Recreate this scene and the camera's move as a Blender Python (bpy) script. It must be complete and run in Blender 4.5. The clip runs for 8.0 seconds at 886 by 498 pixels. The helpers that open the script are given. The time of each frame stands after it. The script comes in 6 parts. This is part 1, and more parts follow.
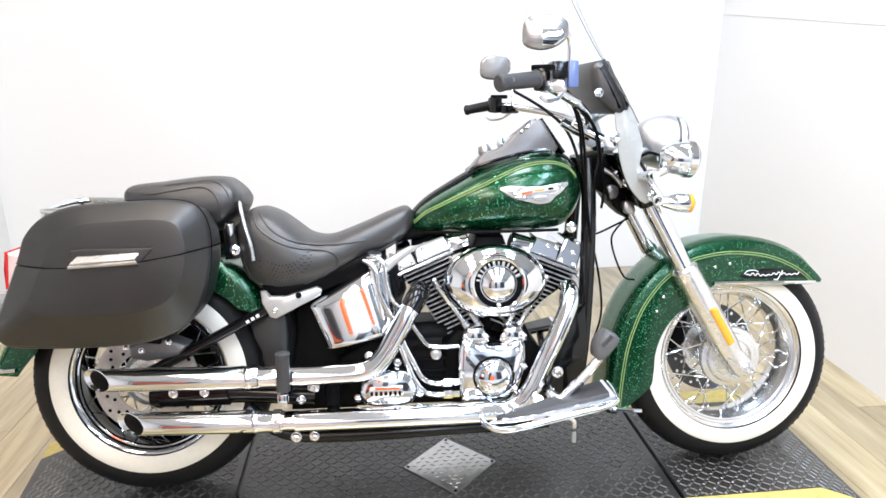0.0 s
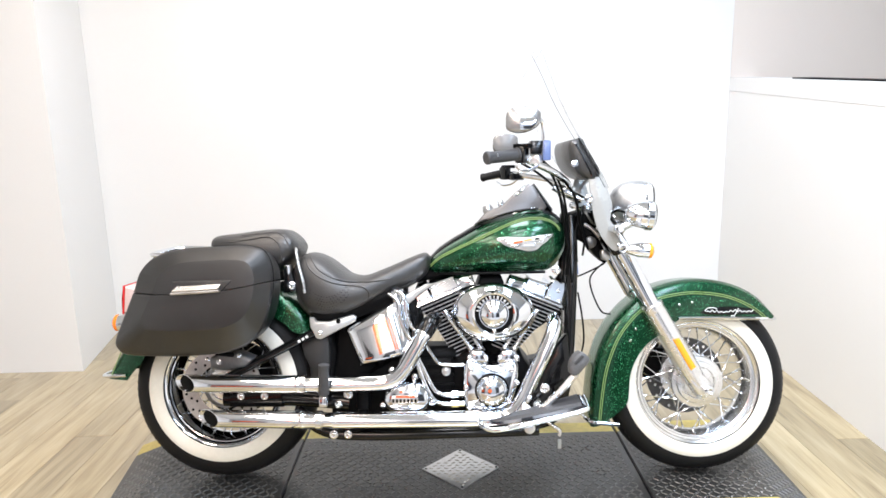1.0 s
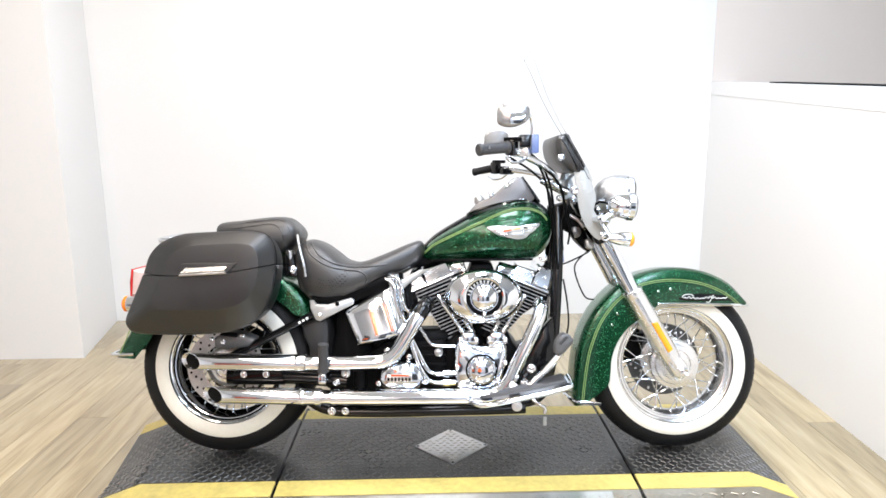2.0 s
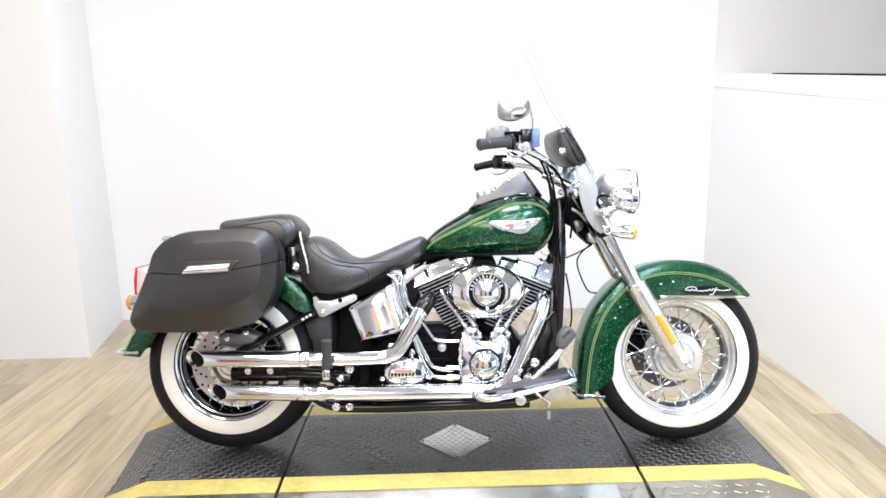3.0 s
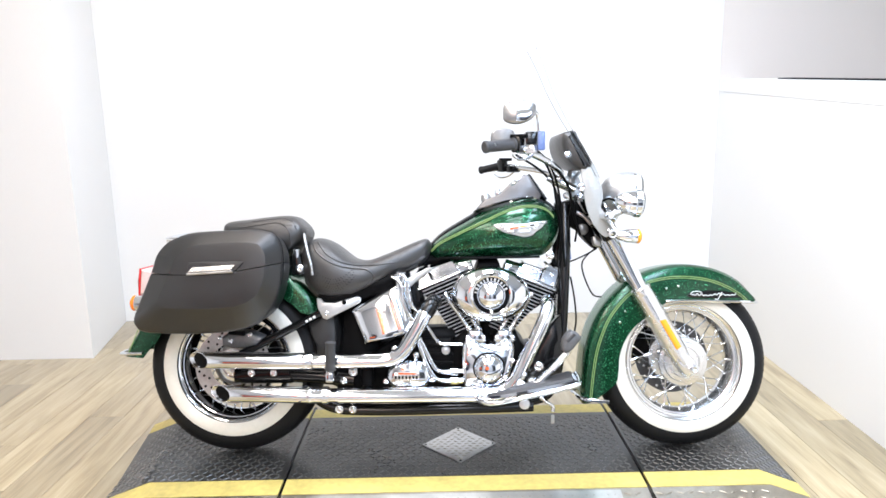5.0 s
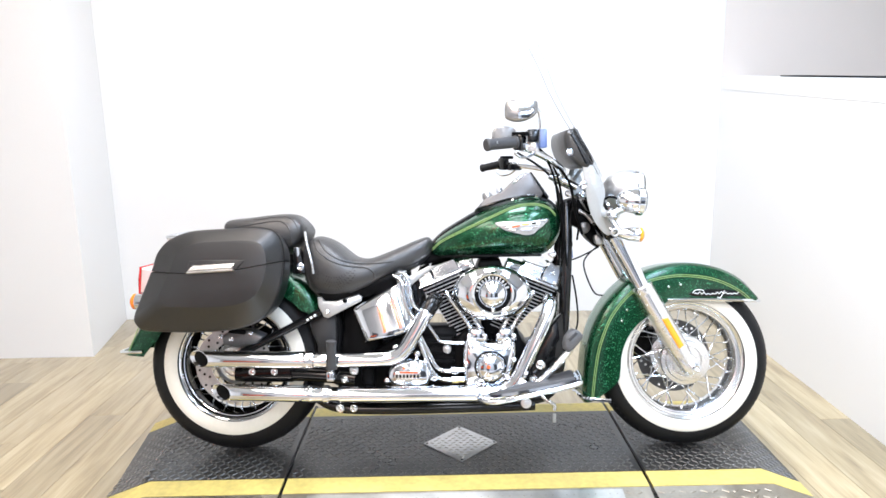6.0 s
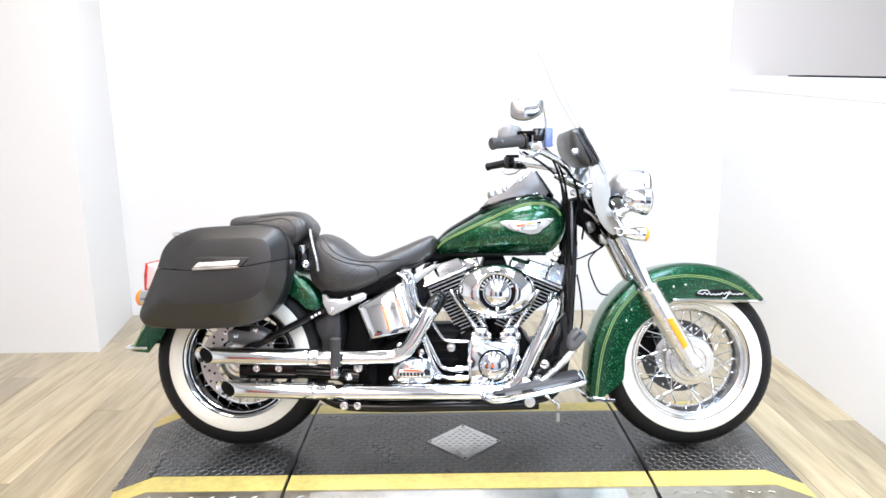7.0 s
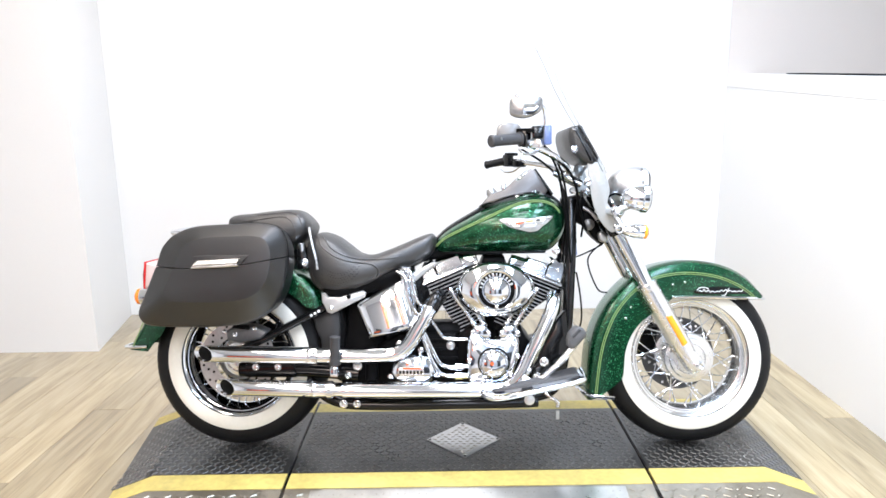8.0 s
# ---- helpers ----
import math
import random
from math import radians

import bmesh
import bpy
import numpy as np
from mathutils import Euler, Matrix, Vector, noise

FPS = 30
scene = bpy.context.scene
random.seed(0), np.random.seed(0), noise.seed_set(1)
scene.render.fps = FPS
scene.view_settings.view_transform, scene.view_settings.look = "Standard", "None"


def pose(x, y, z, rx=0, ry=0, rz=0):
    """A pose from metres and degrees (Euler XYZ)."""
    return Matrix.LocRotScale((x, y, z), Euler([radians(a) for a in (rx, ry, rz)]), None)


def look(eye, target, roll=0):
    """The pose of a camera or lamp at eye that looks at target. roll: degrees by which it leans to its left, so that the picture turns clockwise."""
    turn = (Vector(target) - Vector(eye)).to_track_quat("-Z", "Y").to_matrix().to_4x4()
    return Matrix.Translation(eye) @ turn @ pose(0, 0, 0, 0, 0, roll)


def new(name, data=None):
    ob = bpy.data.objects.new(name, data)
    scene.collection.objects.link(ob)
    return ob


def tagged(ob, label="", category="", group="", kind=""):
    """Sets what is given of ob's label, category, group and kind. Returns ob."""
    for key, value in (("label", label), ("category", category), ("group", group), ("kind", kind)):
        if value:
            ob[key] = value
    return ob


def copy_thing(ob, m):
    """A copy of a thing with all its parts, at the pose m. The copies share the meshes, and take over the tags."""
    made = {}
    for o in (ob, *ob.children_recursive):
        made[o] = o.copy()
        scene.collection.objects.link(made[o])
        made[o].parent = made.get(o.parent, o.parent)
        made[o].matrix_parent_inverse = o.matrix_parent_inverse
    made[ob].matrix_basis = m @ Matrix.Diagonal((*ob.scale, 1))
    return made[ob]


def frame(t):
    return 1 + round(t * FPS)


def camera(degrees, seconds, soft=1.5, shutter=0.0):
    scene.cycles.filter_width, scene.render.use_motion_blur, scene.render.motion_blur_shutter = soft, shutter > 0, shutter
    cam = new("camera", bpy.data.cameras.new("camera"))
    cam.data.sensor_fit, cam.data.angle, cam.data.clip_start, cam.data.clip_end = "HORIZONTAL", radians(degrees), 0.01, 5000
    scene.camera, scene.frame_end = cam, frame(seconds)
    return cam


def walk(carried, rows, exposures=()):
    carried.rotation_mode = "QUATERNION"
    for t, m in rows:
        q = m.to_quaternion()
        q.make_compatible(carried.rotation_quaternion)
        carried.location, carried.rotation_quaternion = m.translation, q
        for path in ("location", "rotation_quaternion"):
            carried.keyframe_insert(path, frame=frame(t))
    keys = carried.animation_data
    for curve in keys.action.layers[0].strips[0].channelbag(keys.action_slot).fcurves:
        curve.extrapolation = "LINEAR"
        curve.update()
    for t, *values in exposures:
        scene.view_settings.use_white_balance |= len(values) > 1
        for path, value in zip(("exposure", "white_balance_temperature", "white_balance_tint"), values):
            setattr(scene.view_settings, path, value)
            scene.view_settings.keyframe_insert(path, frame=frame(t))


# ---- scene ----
cam = camera(67.0, 8.0, soft=1.6)
PATH = [
    (0, (-0.191, -1.651, 1.168), (0.008, 0.249, 0.577), -0.3),
    (0.5, (-0.075, -1.925, 1.209), (-0.051, 0.02, 0.742), 0.7),
    (1, (-0.053, -2.121, 1.216), (-0.046, -0.162, 0.814), -1.3),
    (1.5, (-0.073, -2.252, 1.196), (-0.029, -0.291, 0.81), -0.3),
    (3, (-0.06, -2.263, 1.181), (-0.036, -0.303, 0.782), -1.3),
    (3.5, (-0.062, -2.256, 1.179), (-0.036, -0.296, 0.784), -1.1),
    (4, (-0.057, -2.258, 1.177), (-0.033, -0.296, 0.791), -0.9),
    (4.5, (-0.061, -2.262, 1.177), (-0.044, -0.299, 0.791), -1.0),
    (6, (-0.068, -2.249, 1.175), (-0.054, -0.288, 0.782), -1.0),
    (6.5, (-0.065, -2.25, 1.177), (-0.055, -0.289, 0.787), -1.0),
    (7, (-0.066, -2.25, 1.176), (-0.068, -0.29, 0.778), -0.7),
    (7.5, (-0.065, -2.251, 1.177), (-0.068, -0.291, 0.778), -1.0),
    (8, (-0.068, -2.25, 1.171), (-0.066, -0.29, 0.771), -0.8),
]
walk(cam, [(t, look(eye, target, roll)) for t, eye, target, roll in PATH], [(0, -0.24, 6700, 10), (0.5, -0.28, 6850, 10), (1.6, -0.28, 6850, 10), (3.0, -0.24, 6650, 10), (3.5, -0.24, 6600, 10), (4.5, -0.20, 6550, 10), (6.0, -0.17, 6550, 10), (8.0, -0.16, 6550, 10)])

# ---- world, lamps ----
world = bpy.data.worlds.new("world")
scene.world = world
world.use_nodes = True
world.node_tree.nodes["Background"].inputs[0].default_value = (0.9, 0.95, 1.0, 1)
world.node_tree.nodes["Background"].inputs[1].default_value = 0.2
FLOOR = -0.06
CEIL = 3.0
# unseen, assumed ceiling lamps; the y = -3.2 and -4.75 rows brighten the chrome
LAMPS = [(-1.1, 0.2, 17), (0.1, 0.2, 50), (1.2, 0.2, 20), (-1.1, -1.5, 21), (0.1, -1.5, 36), (1.2, -1.5, 56), (-1.1, -3.2, 28), (0.1, -3.2, 32), (1.2, -3.2, 42), (-1.1, -4.75, 30), (0.1, -4.75, 30), (1.2, -4.75, 30)]
for lx, ly, watts in LAMPS:
    lamp = bpy.data.lights.new("ceiling_lamp", "AREA")
    lamp.shape, lamp.size, lamp.size_y, lamp.energy = "RECTANGLE", 0.56, 1.16, watts
    cool = min(1, max(0, (lx + 1.1) / 2.3))
    lamp.color = (1.15 - 0.43 * cool, 0.98, 0.86 + 0.51 * cool)  # invented tint, cooler towards the right to whiten the floor there
    new("ceiling_lamp", lamp).matrix_world = pose(lx, ly, CEIL - 0.05)


# ---- materials ----
def material(name, colour, rough=0.5, metal=0.0, coat=0.0, spread=0.12, scale=8.0, fine=120.0, bump=0.0, bump_scale=None, spec=0.5,
             random_value=0.0):
    m = bpy.data.materials.new(name)
    m.use_nodes = True
    nt = m.node_tree
    n, l = nt.nodes, nt.links
    b = n["Principled BSDF"]
    b.inputs["Base Color"].default_value = (*colour, 1)
    b.inputs["Roughness"].default_value = rough
    b.inputs["Metallic"].default_value = metal
    b.inputs["Coat Weight"].default_value = coat
    b.inputs["Coat Roughness"].default_value = 0.03
    b.inputs["Specular IOR Level"].default_value = spec
    co = n.new("ShaderNodeTexCoord")
    big = n.new("ShaderNodeTexNoise")
    big.inputs["Scale"].default_value, big.inputs["Detail"].default_value = scale, 4
    small = n.new("ShaderNodeTexNoise")
    small.inputs["Scale"].default_value, small.inputs["Detail"].default_value = fine, 3
    l.new(co.outputs["Object"], big.inputs["Vector"])
    l.new(co.outputs["Object"], small.inputs["Vector"])
    add = n.new("ShaderNodeMath")
    add.operation = "ADD"
    l.new(big.outputs["Fac"], add.inputs[0])
    l.new(small.outputs["Fac"], add.inputs[1])
    last = add.outputs[0]
    if random_value:
        info = n.new("ShaderNodeObjectInfo")
        mul = n.new("ShaderNodeMath")
        mul.operation = "MULTIPLY_ADD"
        l.new(info.outputs["Random"], mul.inputs[0])
        mul.inputs[1].default_value = random_value
        l.new(last, mul.inputs[2])
        last = mul.outputs[0]
    ramp = n.new("ShaderNodeMapRange")
    ramp.inputs[1].default_value, ramp.inputs[2].default_value = 0.6, 1.4 + random_value
    ramp.inputs[3].default_value, ramp.inputs[4].default_value = 1 - spread, 1 + spread
    l.new(last, ramp.inputs[0])
    mix = n.new("ShaderNodeVectorMath")
    mix.operation = "SCALE"
    mix.inputs[0].default_value = colour
    l.new(ramp.outputs[0], mix.inputs["Scale"])
    l.new(mix.outputs[0], b.inputs["Base Color"])
    rr = n.new("ShaderNodeMapRange")
    rr.inputs[1].default_value, rr.inputs[2].default_value = 0.3, 0.7
    rr.inputs[3].default_value, rr.inputs[4].default_value = rough * 0.8, min(1, rough * 1.25)
    l.new(big.outputs["Fac"], rr.inputs[0])
    l.new(rr.outputs[0], b.inputs["Roughness"])
    if bump:
        bp = n.new("ShaderNodeBump")
        bp.inputs["Strength"].default_value, bp.inputs["Distance"].default_value = bump, 0.002
        if bump_scale:
            tex = n.new("ShaderNodeTexVoronoi")
            tex.inputs["Scale"].default_value = bump_scale
            l.new(co.outputs["Object"], tex.inputs["Vector"])
            l.new(tex.outputs["Distance"], bp.inputs["Height"])
        else:
            l.new(small.outputs["Fac"], bp.inputs["Height"])
        l.new(bp.outputs[0], b.inputs["Normal"])
    return m


def flake_paint(name, colour, spark, amount):
    """Metallic paint with bright flakes under a clear coat."""
    m = material(name, colour, 0.22, 0.6, 0.75, 0.15, 6, 60, spec=0.25)
    nt = m.node_tree
    n, l = nt.nodes, nt.links
    b = n["Principled BSDF"]
    b.inputs["Coat Roughness"].default_value = 0.13
    b.inputs["Specular Tint"].default_value = (0.35, 0.6, 0.45, 1)
    co = n.new("ShaderNodeTexCoord")
    v = n.new("ShaderNodeTexVoronoi")
    v.inputs["Scale"].default_value = 600
    l.new(co.outputs["Object"], v.inputs["Vector"])
    sep = n.new("ShaderNodeSeparateColor")
    l.new(v.outputs["Color"], sep.inputs[0])
    gt = n.new("ShaderNodeMath")
    gt.operation = "GREATER_THAN"
    gt.inputs[1].default_value = 1 - amount
    l.new(sep.outputs[0], gt.inputs[0])
    mixc = n.new("ShaderNodeMix")
    mixc.data_type = "RGBA"
    l.new(gt.outputs[0], mixc.inputs["Factor"])
    old = b.inputs["Base Color"].links[0].from_socket
    l.new(old, mixc.inputs[6])
    mixc.inputs[7].default_value = (*spark, 1)
    l.new(mixc.outputs[2], b.inputs["Base Color"])
    # each flake lies at its own small angle
    sub = n.new("ShaderNodeVectorMath")
    sub.operation = "SUBTRACT"
    l.new(v.outputs["Color"], sub.inputs[0])
    sub.inputs[1].default_value = (0.5, 0.5, 0.5)
    sc = n.new("ShaderNodeVectorMath")
    sc.operation = "SCALE"
    l.new(sub.outputs[0], sc.inputs[0])
    sc.inputs["Scale"].default_value = 0.23
    geo = n.new("ShaderNodeNewGeometry")
    ad = n.new("ShaderNodeVectorMath")
    l.new(geo.outputs["Normal"], ad.inputs[0])
    l.new(sc.outputs[0], ad.inputs[1])
    nm = n.new("ShaderNodeVectorMath")
    nm.operation = "NORMALIZE"
    l.new(ad.outputs[0], nm.inputs[0])
    l.new(nm.outputs[0], b.inputs["Normal"])
    return m


def clear_plastic(name, colour, rough=0.02, ior=1.2, gloss=1.0):
    m = bpy.data.materials.new(name)
    m.use_nodes = True
    nt = m.node_tree
    nt.nodes.remove(nt.nodes["Principled BSDF"])
    out = nt.nodes["Material Output"]
    tr = nt.nodes.new("ShaderNodeBsdfTransparent")
    tr.inputs[0].default_value = (*colour, 1)
    gl = nt.nodes.new("ShaderNodeBsdfGlossy")
    gl.inputs["Roughness"].default_value = rough
    fr = nt.nodes.new("ShaderNodeFresnel")
    fr.inputs[0].default_value = ior
    mx = nt.nodes.new("ShaderNodeMixShader")
    amount = nt.nodes.new("ShaderNodeMath")
    amount.operation = "MULTIPLY"
    amount.inputs[1].default_value = gloss
    nt.links.new(fr.outputs[0], amount.inputs[0])
    nt.links.new(amount.outputs[0], mx.inputs[0])
    nt.links.new(tr.outputs[0], mx.inputs[1])
    nt.links.new(gl.outputs[0], mx.inputs[2])
    nt.links.new(mx.outputs[0], out.inputs[0])
    return m


M_WALL = material("white_wall_paint", (0.77, 0.77, 0.76), 0.6, spread=0.02, scale=1.5, fine=300, bump=0.05)
M_BACKROOM = material("pale_grey_wall_paint", (0.46, 0.46, 0.465), 0.6, spread=0.05, scale=1.5, fine=200)
# same white wall beyond the partition: its weaker light is put into the beige
M_WALL_DIM = material("wall_dimmed_beige", (0.72, 0.655, 0.60), 0.6, spread=0.02, scale=1.5, fine=300, bump=0.05)
M_CEIL = material("ceiling_paint", (0.82, 0.82, 0.82), 0.8, spread=0.03)
M_CHROME = material("chrome", (0.80, 0.83, 0.87), 0.05, 1.0, spread=0.04, scale=14)
M_SATIN = material("satin_aluminium", (0.84, 0.84, 0.84), 0.25, 1.0, spread=0.06)
M_RIM = material("polished_alloy", (0.80, 0.80, 0.80), 0.20, 1.0, 0, 0.05, 10)
M_STEEL = material("dull_steel", (0.55, 0.55, 0.55), 0.38, 1.0, spread=0.15, scale=25)
M_BLACK = material("gloss_black_paint", (0.004, 0.004, 0.0043), 0.16, 0, 0.2, 0.2, spec=0.3)
M_DARK = material("black_crinkle_paint", (0.0035, 0.0035, 0.0038), 0.45, 0, 0, 0.25, bump=0.2, spec=0.07)
M_PLASTIC = material("black_moulded_plastic", (0.0040, 0.0040, 0.0043), 0.44, 0, 0, 0.15, 5, 400, bump=0.15, spec=0.88)
M_LEATHER = material("black_leather", (0.024, 0.0235, 0.0235), 0.36, 0, 0, 0.2, 5, 500, bump=0.22, bump_scale=480, spec=0.8)
M_RUBBER = material("black_rubber", (0.008, 0.008, 0.0085), 0.5, 0, 0, 0.25, 12, 150, bump=0.2, spec=0.22)
M_GREY_RUBBER = material("grey_rubber", (0.045, 0.045, 0.047), 0.5, 0, 0, 0.2, bump=0.2)
M_PEDAL = material("worn_grey_rubber", (0.10, 0.10, 0.102), 0.5, 0, 0, 0.2, bump=0.2)
M_WHITEWALL = material("whitewall_rubber", (0.81, 0.775, 0.68), 0.5, 0, 0, 0.05, 6, 90, bump=0.05)
M_GREEN = flake_paint("green_flake_paint", (0.002, 0.044, 0.015), (0.15, 0.64, 0.33), 0.038)
M_GOLD = material("gold_pinstripe", (0.22, 0.33, 0.12), 0.3, 0, 0.3, 0.05)
M_AMBER = material("amber_lens", (0.95, 0.38, 0.02), 0.2, 0, 0.5, 0.06)
M_TANGERINE = material("orange_lens", (0.88, 0.22, 0.02), 0.2, 0, 0.4, 0.06)
M_RED = material("red_lens", (0.65, 0.03, 0.03), 0.15, 0, 0.5, 0.06)
M_PINK = material("pale_pink_plastic", (0.70, 0.55, 0.52), 0.25, 0, 0.4, 0.08)
M_ORANGE = material("orange_enamel", (0.8, 0.13, 0.03), 0.3, 0, 0.5, 0.05)
M_CLEAR = clear_plastic("clear_plastic", (0.975, 0.978, 0.976), 0.02, 1.012, 0.6)
M_EDGE = material("cut_plastic_edge", (0.05, 0.052, 0.052), 0.3, 0, 0.0, 0.04)
M_LENS = clear_plastic("lamp_glass", (0.93, 0.95, 0.97), 0.03, 1.5)
M_MILKY = material("milky_tint", (0.38, 0.385, 0.37), 0.25, 0, 0.3, 0.04)
M_ALLOY = material("pale_cast_alloy", (0.52, 0.52, 0.51), 0.3, 0.5, 0, 0.06, 14)
M_FIN = material("bare_fin_metal", (0.52, 0.52, 0.53), 0.30, 0.9, 0, 0.1, 25)
# far mirror face: the grey it mirrors is put into the colour
M_MIRRORED_GREY = material("mirrored_grey", (0.17, 0.165, 0.16), 0.3, 0, 0.2, 0.05)
# console and mirror chrome: the greys they mirror are put into the colour
M_CONSOLE = material("greyed_console_chrome", (0.17, 0.162, 0.16), 0.34, 0.35, 0, 0.06, 14)
M_SHELL = material("greyed_chrome", (0.36, 0.355, 0.35), 0.26, 0.7, 0, 0.06, 14)
M_NAVY = material("dark_navy_enamel", (0.012, 0.014, 0.03), 0.35, 0, 0.2, 0.05)
# one rubber in two tones: the dark gaps between the bars are painted in
M_MATBASE = material("darkened_deck_rubber", (0.018, 0.0175, 0.0165), 0.42, 0, 0.5, 0.3, 5, 60, bump=0.2)
M_MAT = material("black_tread_rubber", (0.041, 0.0395, 0.036), 0.30, 0, 0.7, 0.35, 5, 60, bump=0.2, spec=0.8)
for m in (M_MAT, M_MATBASE):
    m.node_tree.nodes["Principled BSDF"].inputs["Coat Roughness"].default_value = 0.25
M_YELLOW = material("yellow_safety_paint", (0.54, 0.435, 0.13), 0.5, 0, 0, 0.24, 9, 50, bump=0.1)
M_TREAD = material("dulled_tread_plate", (0.40, 0.37, 0.31), 0.35, 1.0, 0, 0.12, 12, 60)
M_PLATE = material("bright_tread_plate", (0.56, 0.55, 0.52), 0.34, 1.0, 0, 0.10, 12, 60)
M_DISC = material("blackened_steel", (0.10, 0.10, 0.10), 0.4, 1.0, 0, 0.15)
M_CALIPER = material("grey_casting", (0.17, 0.17, 0.17), 0.38, 0.7, 0, 0.15)
M_CABINET = material("charcoal_enamel", (0.028, 0.028, 0.030), 0.4, 0, 0.1, 0.12)
M_BLUE = material("blue_plastic", (0.10, 0.15, 0.32), 0.3, 0, 0.3)
M_WHITE_INK = material("silver_white_lettering", (0.85, 0.86, 0.84), 0.35, 0, 0, 0.03)
M_FLOOR_GREY = material("unseen_floor_grey", (0.42, 0.42, 0.42), 0.5, 0, 0, 0.1, 2.5, 40, bump=0.05)
M_PANEL = bpy.data.materials.new("lamp_diffuser")
M_PANEL.use_nodes = True
M_PANEL.node_tree.nodes["Principled BSDF"].inputs["Emission Color"].default_value = (1, 0.98, 0.95, 1)
M_PANEL.node_tree.nodes["Principled BSDF"].inputs["Emission Strength"].default_value = 3.0


def wood():
    m = bpy.data.materials.new("light_oak_plank")
    m.use_nodes = True
    n, l = m.node_tree.nodes, m.node_tree.links
    b = n["Principled BSDF"]
    co = n.new("ShaderNodeTexCoord")
    info = n.new("ShaderNodeObjectInfo")
    off = n.new("ShaderNodeVectorMath")
    off.operation = "SCALE"
    off.inputs[0].default_value = (31, 17, 5)
    l.new(info.outputs["Random"], off.inputs["Scale"])
    add = n.new("ShaderNodeVectorMath")
    l.new(co.outputs["Object"], add.inputs[0])
    l.new(off.outputs[0], add.inputs[1])
    mp = n.new("ShaderNodeMapping")
    mp.inputs["Scale"].default_value = (14, 1.3, 1)
    l.new(add.outputs[0], mp.inputs[0])
    g = n.new("ShaderNodeTexNoise")
    g.inputs["Scale"].default_value, g.inputs["Detail"].default_value, g.inputs["Distortion"].default_value = 1.6, 6, 0.8
    l.new(mp.outputs[0], g.inputs["Vector"])
    mp2 = n.new("ShaderNodeMapping")
    mp2.inputs["Scale"].default_value = (90, 4, 1)
    l.new(add.outputs[0], mp2.inputs[0])
    f = n.new("ShaderNodeTexNoise")
    f.inputs["Scale"].default_value, f.inputs["Detail"].default_value = 1.5, 3
    l.new(mp2.outputs[0], f.inputs["Vector"])
    ramp = n.new("ShaderNodeValToRGB")
    e = ramp.color_ramp.elements
    e[0].position, e[0].color = 0.30, (0.235, 0.172, 0.082, 1)
    e[1].position, e[1].color = 0.68, (0.53, 0.43, 0.262, 1)
    mid = e.new(0.5)
    mid.color = (0.425, 0.335, 0.185, 1)
    mixf = n.new("ShaderNodeMath")
    mixf.operation = "MULTIPLY_ADD"
    mixf.inputs[1].default_value, mixf.inputs[2].default_value = 0.28, 0.0
    l.new(f.outputs["Fac"], mixf.inputs[0])
    sm = n.new("ShaderNodeMath")
    sm.operation = "MULTIPLY_ADD"
    sm.inputs[1].default_value = 0.72
    l.new(g.outputs["Fac"], sm.inputs[0])
    l.new(mixf.outputs[0], sm.inputs[2])
    l.new(sm.outputs[0], ramp.inputs[0])
    val = n.new("ShaderNodeMapRange")
    val.inputs[3].default_value, val.inputs[4].default_value = 0.60, 1.02
    l.new(info.outputs["Random"], val.inputs[0])
    sc = n.new("ShaderNodeVectorMath")
    sc.operation = "SCALE"
    l.new(ramp.outputs[0], sc.inputs[0])
    l.new(val.outputs[0], sc.inputs["Scale"])
    l.new(sc.outputs[0], b.inputs["Base Color"])
    b.inputs["Roughness"].default_value = 0.3
    b.inputs["Coat Weight"].default_value, b.inputs["Coat Roughness"].default_value = 1.0, 0.18
    bp = n.new("ShaderNodeBump")
    bp.inputs["Strength"].default_value, bp.inputs["Distance"].default_value = 0.15, 0.001
    l.new(f.outputs["Fac"], bp.inputs["Height"])
    l.new(bp.outputs[0], b.inputs["Normal"])
    return m


M_WOOD = wood()


# ---- mesh helpers ----
def part(name, bm, mat, parent=None, label="", angle=38):
    bmesh.ops.recalc_face_normals(bm, faces=bm.faces)
    me = bpy.data.meshes.new(name)
    bm.to_mesh(me)
    bm.free()
    me.materials.append(mat)
    for p in me.polygons:
        p.use_smooth = True
    me.set_sharp_from_angle(angle=radians(angle))
    ob = new(name, me)
    ob.parent = parent
    return tagged(ob, label)


def same_mesh(name, ob, m, parent):
    o = new(name, ob.data)
    o.parent = parent
    o.matrix_local = m
    return o


def curve_points(pts, n=6, closed=False):
    """A smooth line through the given points."""
    p = [Vector(q) for q in pts]
    k = len(p)
    out = []
    for i in range(k if closed else k - 1):
        a, b, c, d = (p[(i + j) % k] if closed else p[min(max(i + j, 0), k - 1)] for j in (-1, 0, 1, 2))
        for s in range(n):
            t = s / n
            out.append(0.5 * (2 * b + (c - a) * t + (2 * a - 5 * b + 4 * c - d) * t * t + (3 * b - a - 3 * c + d) * t ** 3))
    if not closed:
        out.append(p[-1])
    return out


def loft(rings, caps=True, closed_rings=True, loop=False, bm=None):
    bm = bm or bmesh.new()
    vs = [[bm.verts.new(p) for p in r] for r in rings]
    k = len(rings[0])
    pairs = list(zip(vs, vs[1:])) + ([(vs[-1], vs[0])] if loop else [])
    for a, b in pairs:
        for i in range(k if closed_rings else k - 1):
            j = (i + 1) % k
            bm.faces.new((a[i], a[j], b[j], b[i]))
    if caps and not loop and closed_rings:
        bm.faces.new(vs[0])
        bm.faces.new(vs[-1])
    return bm


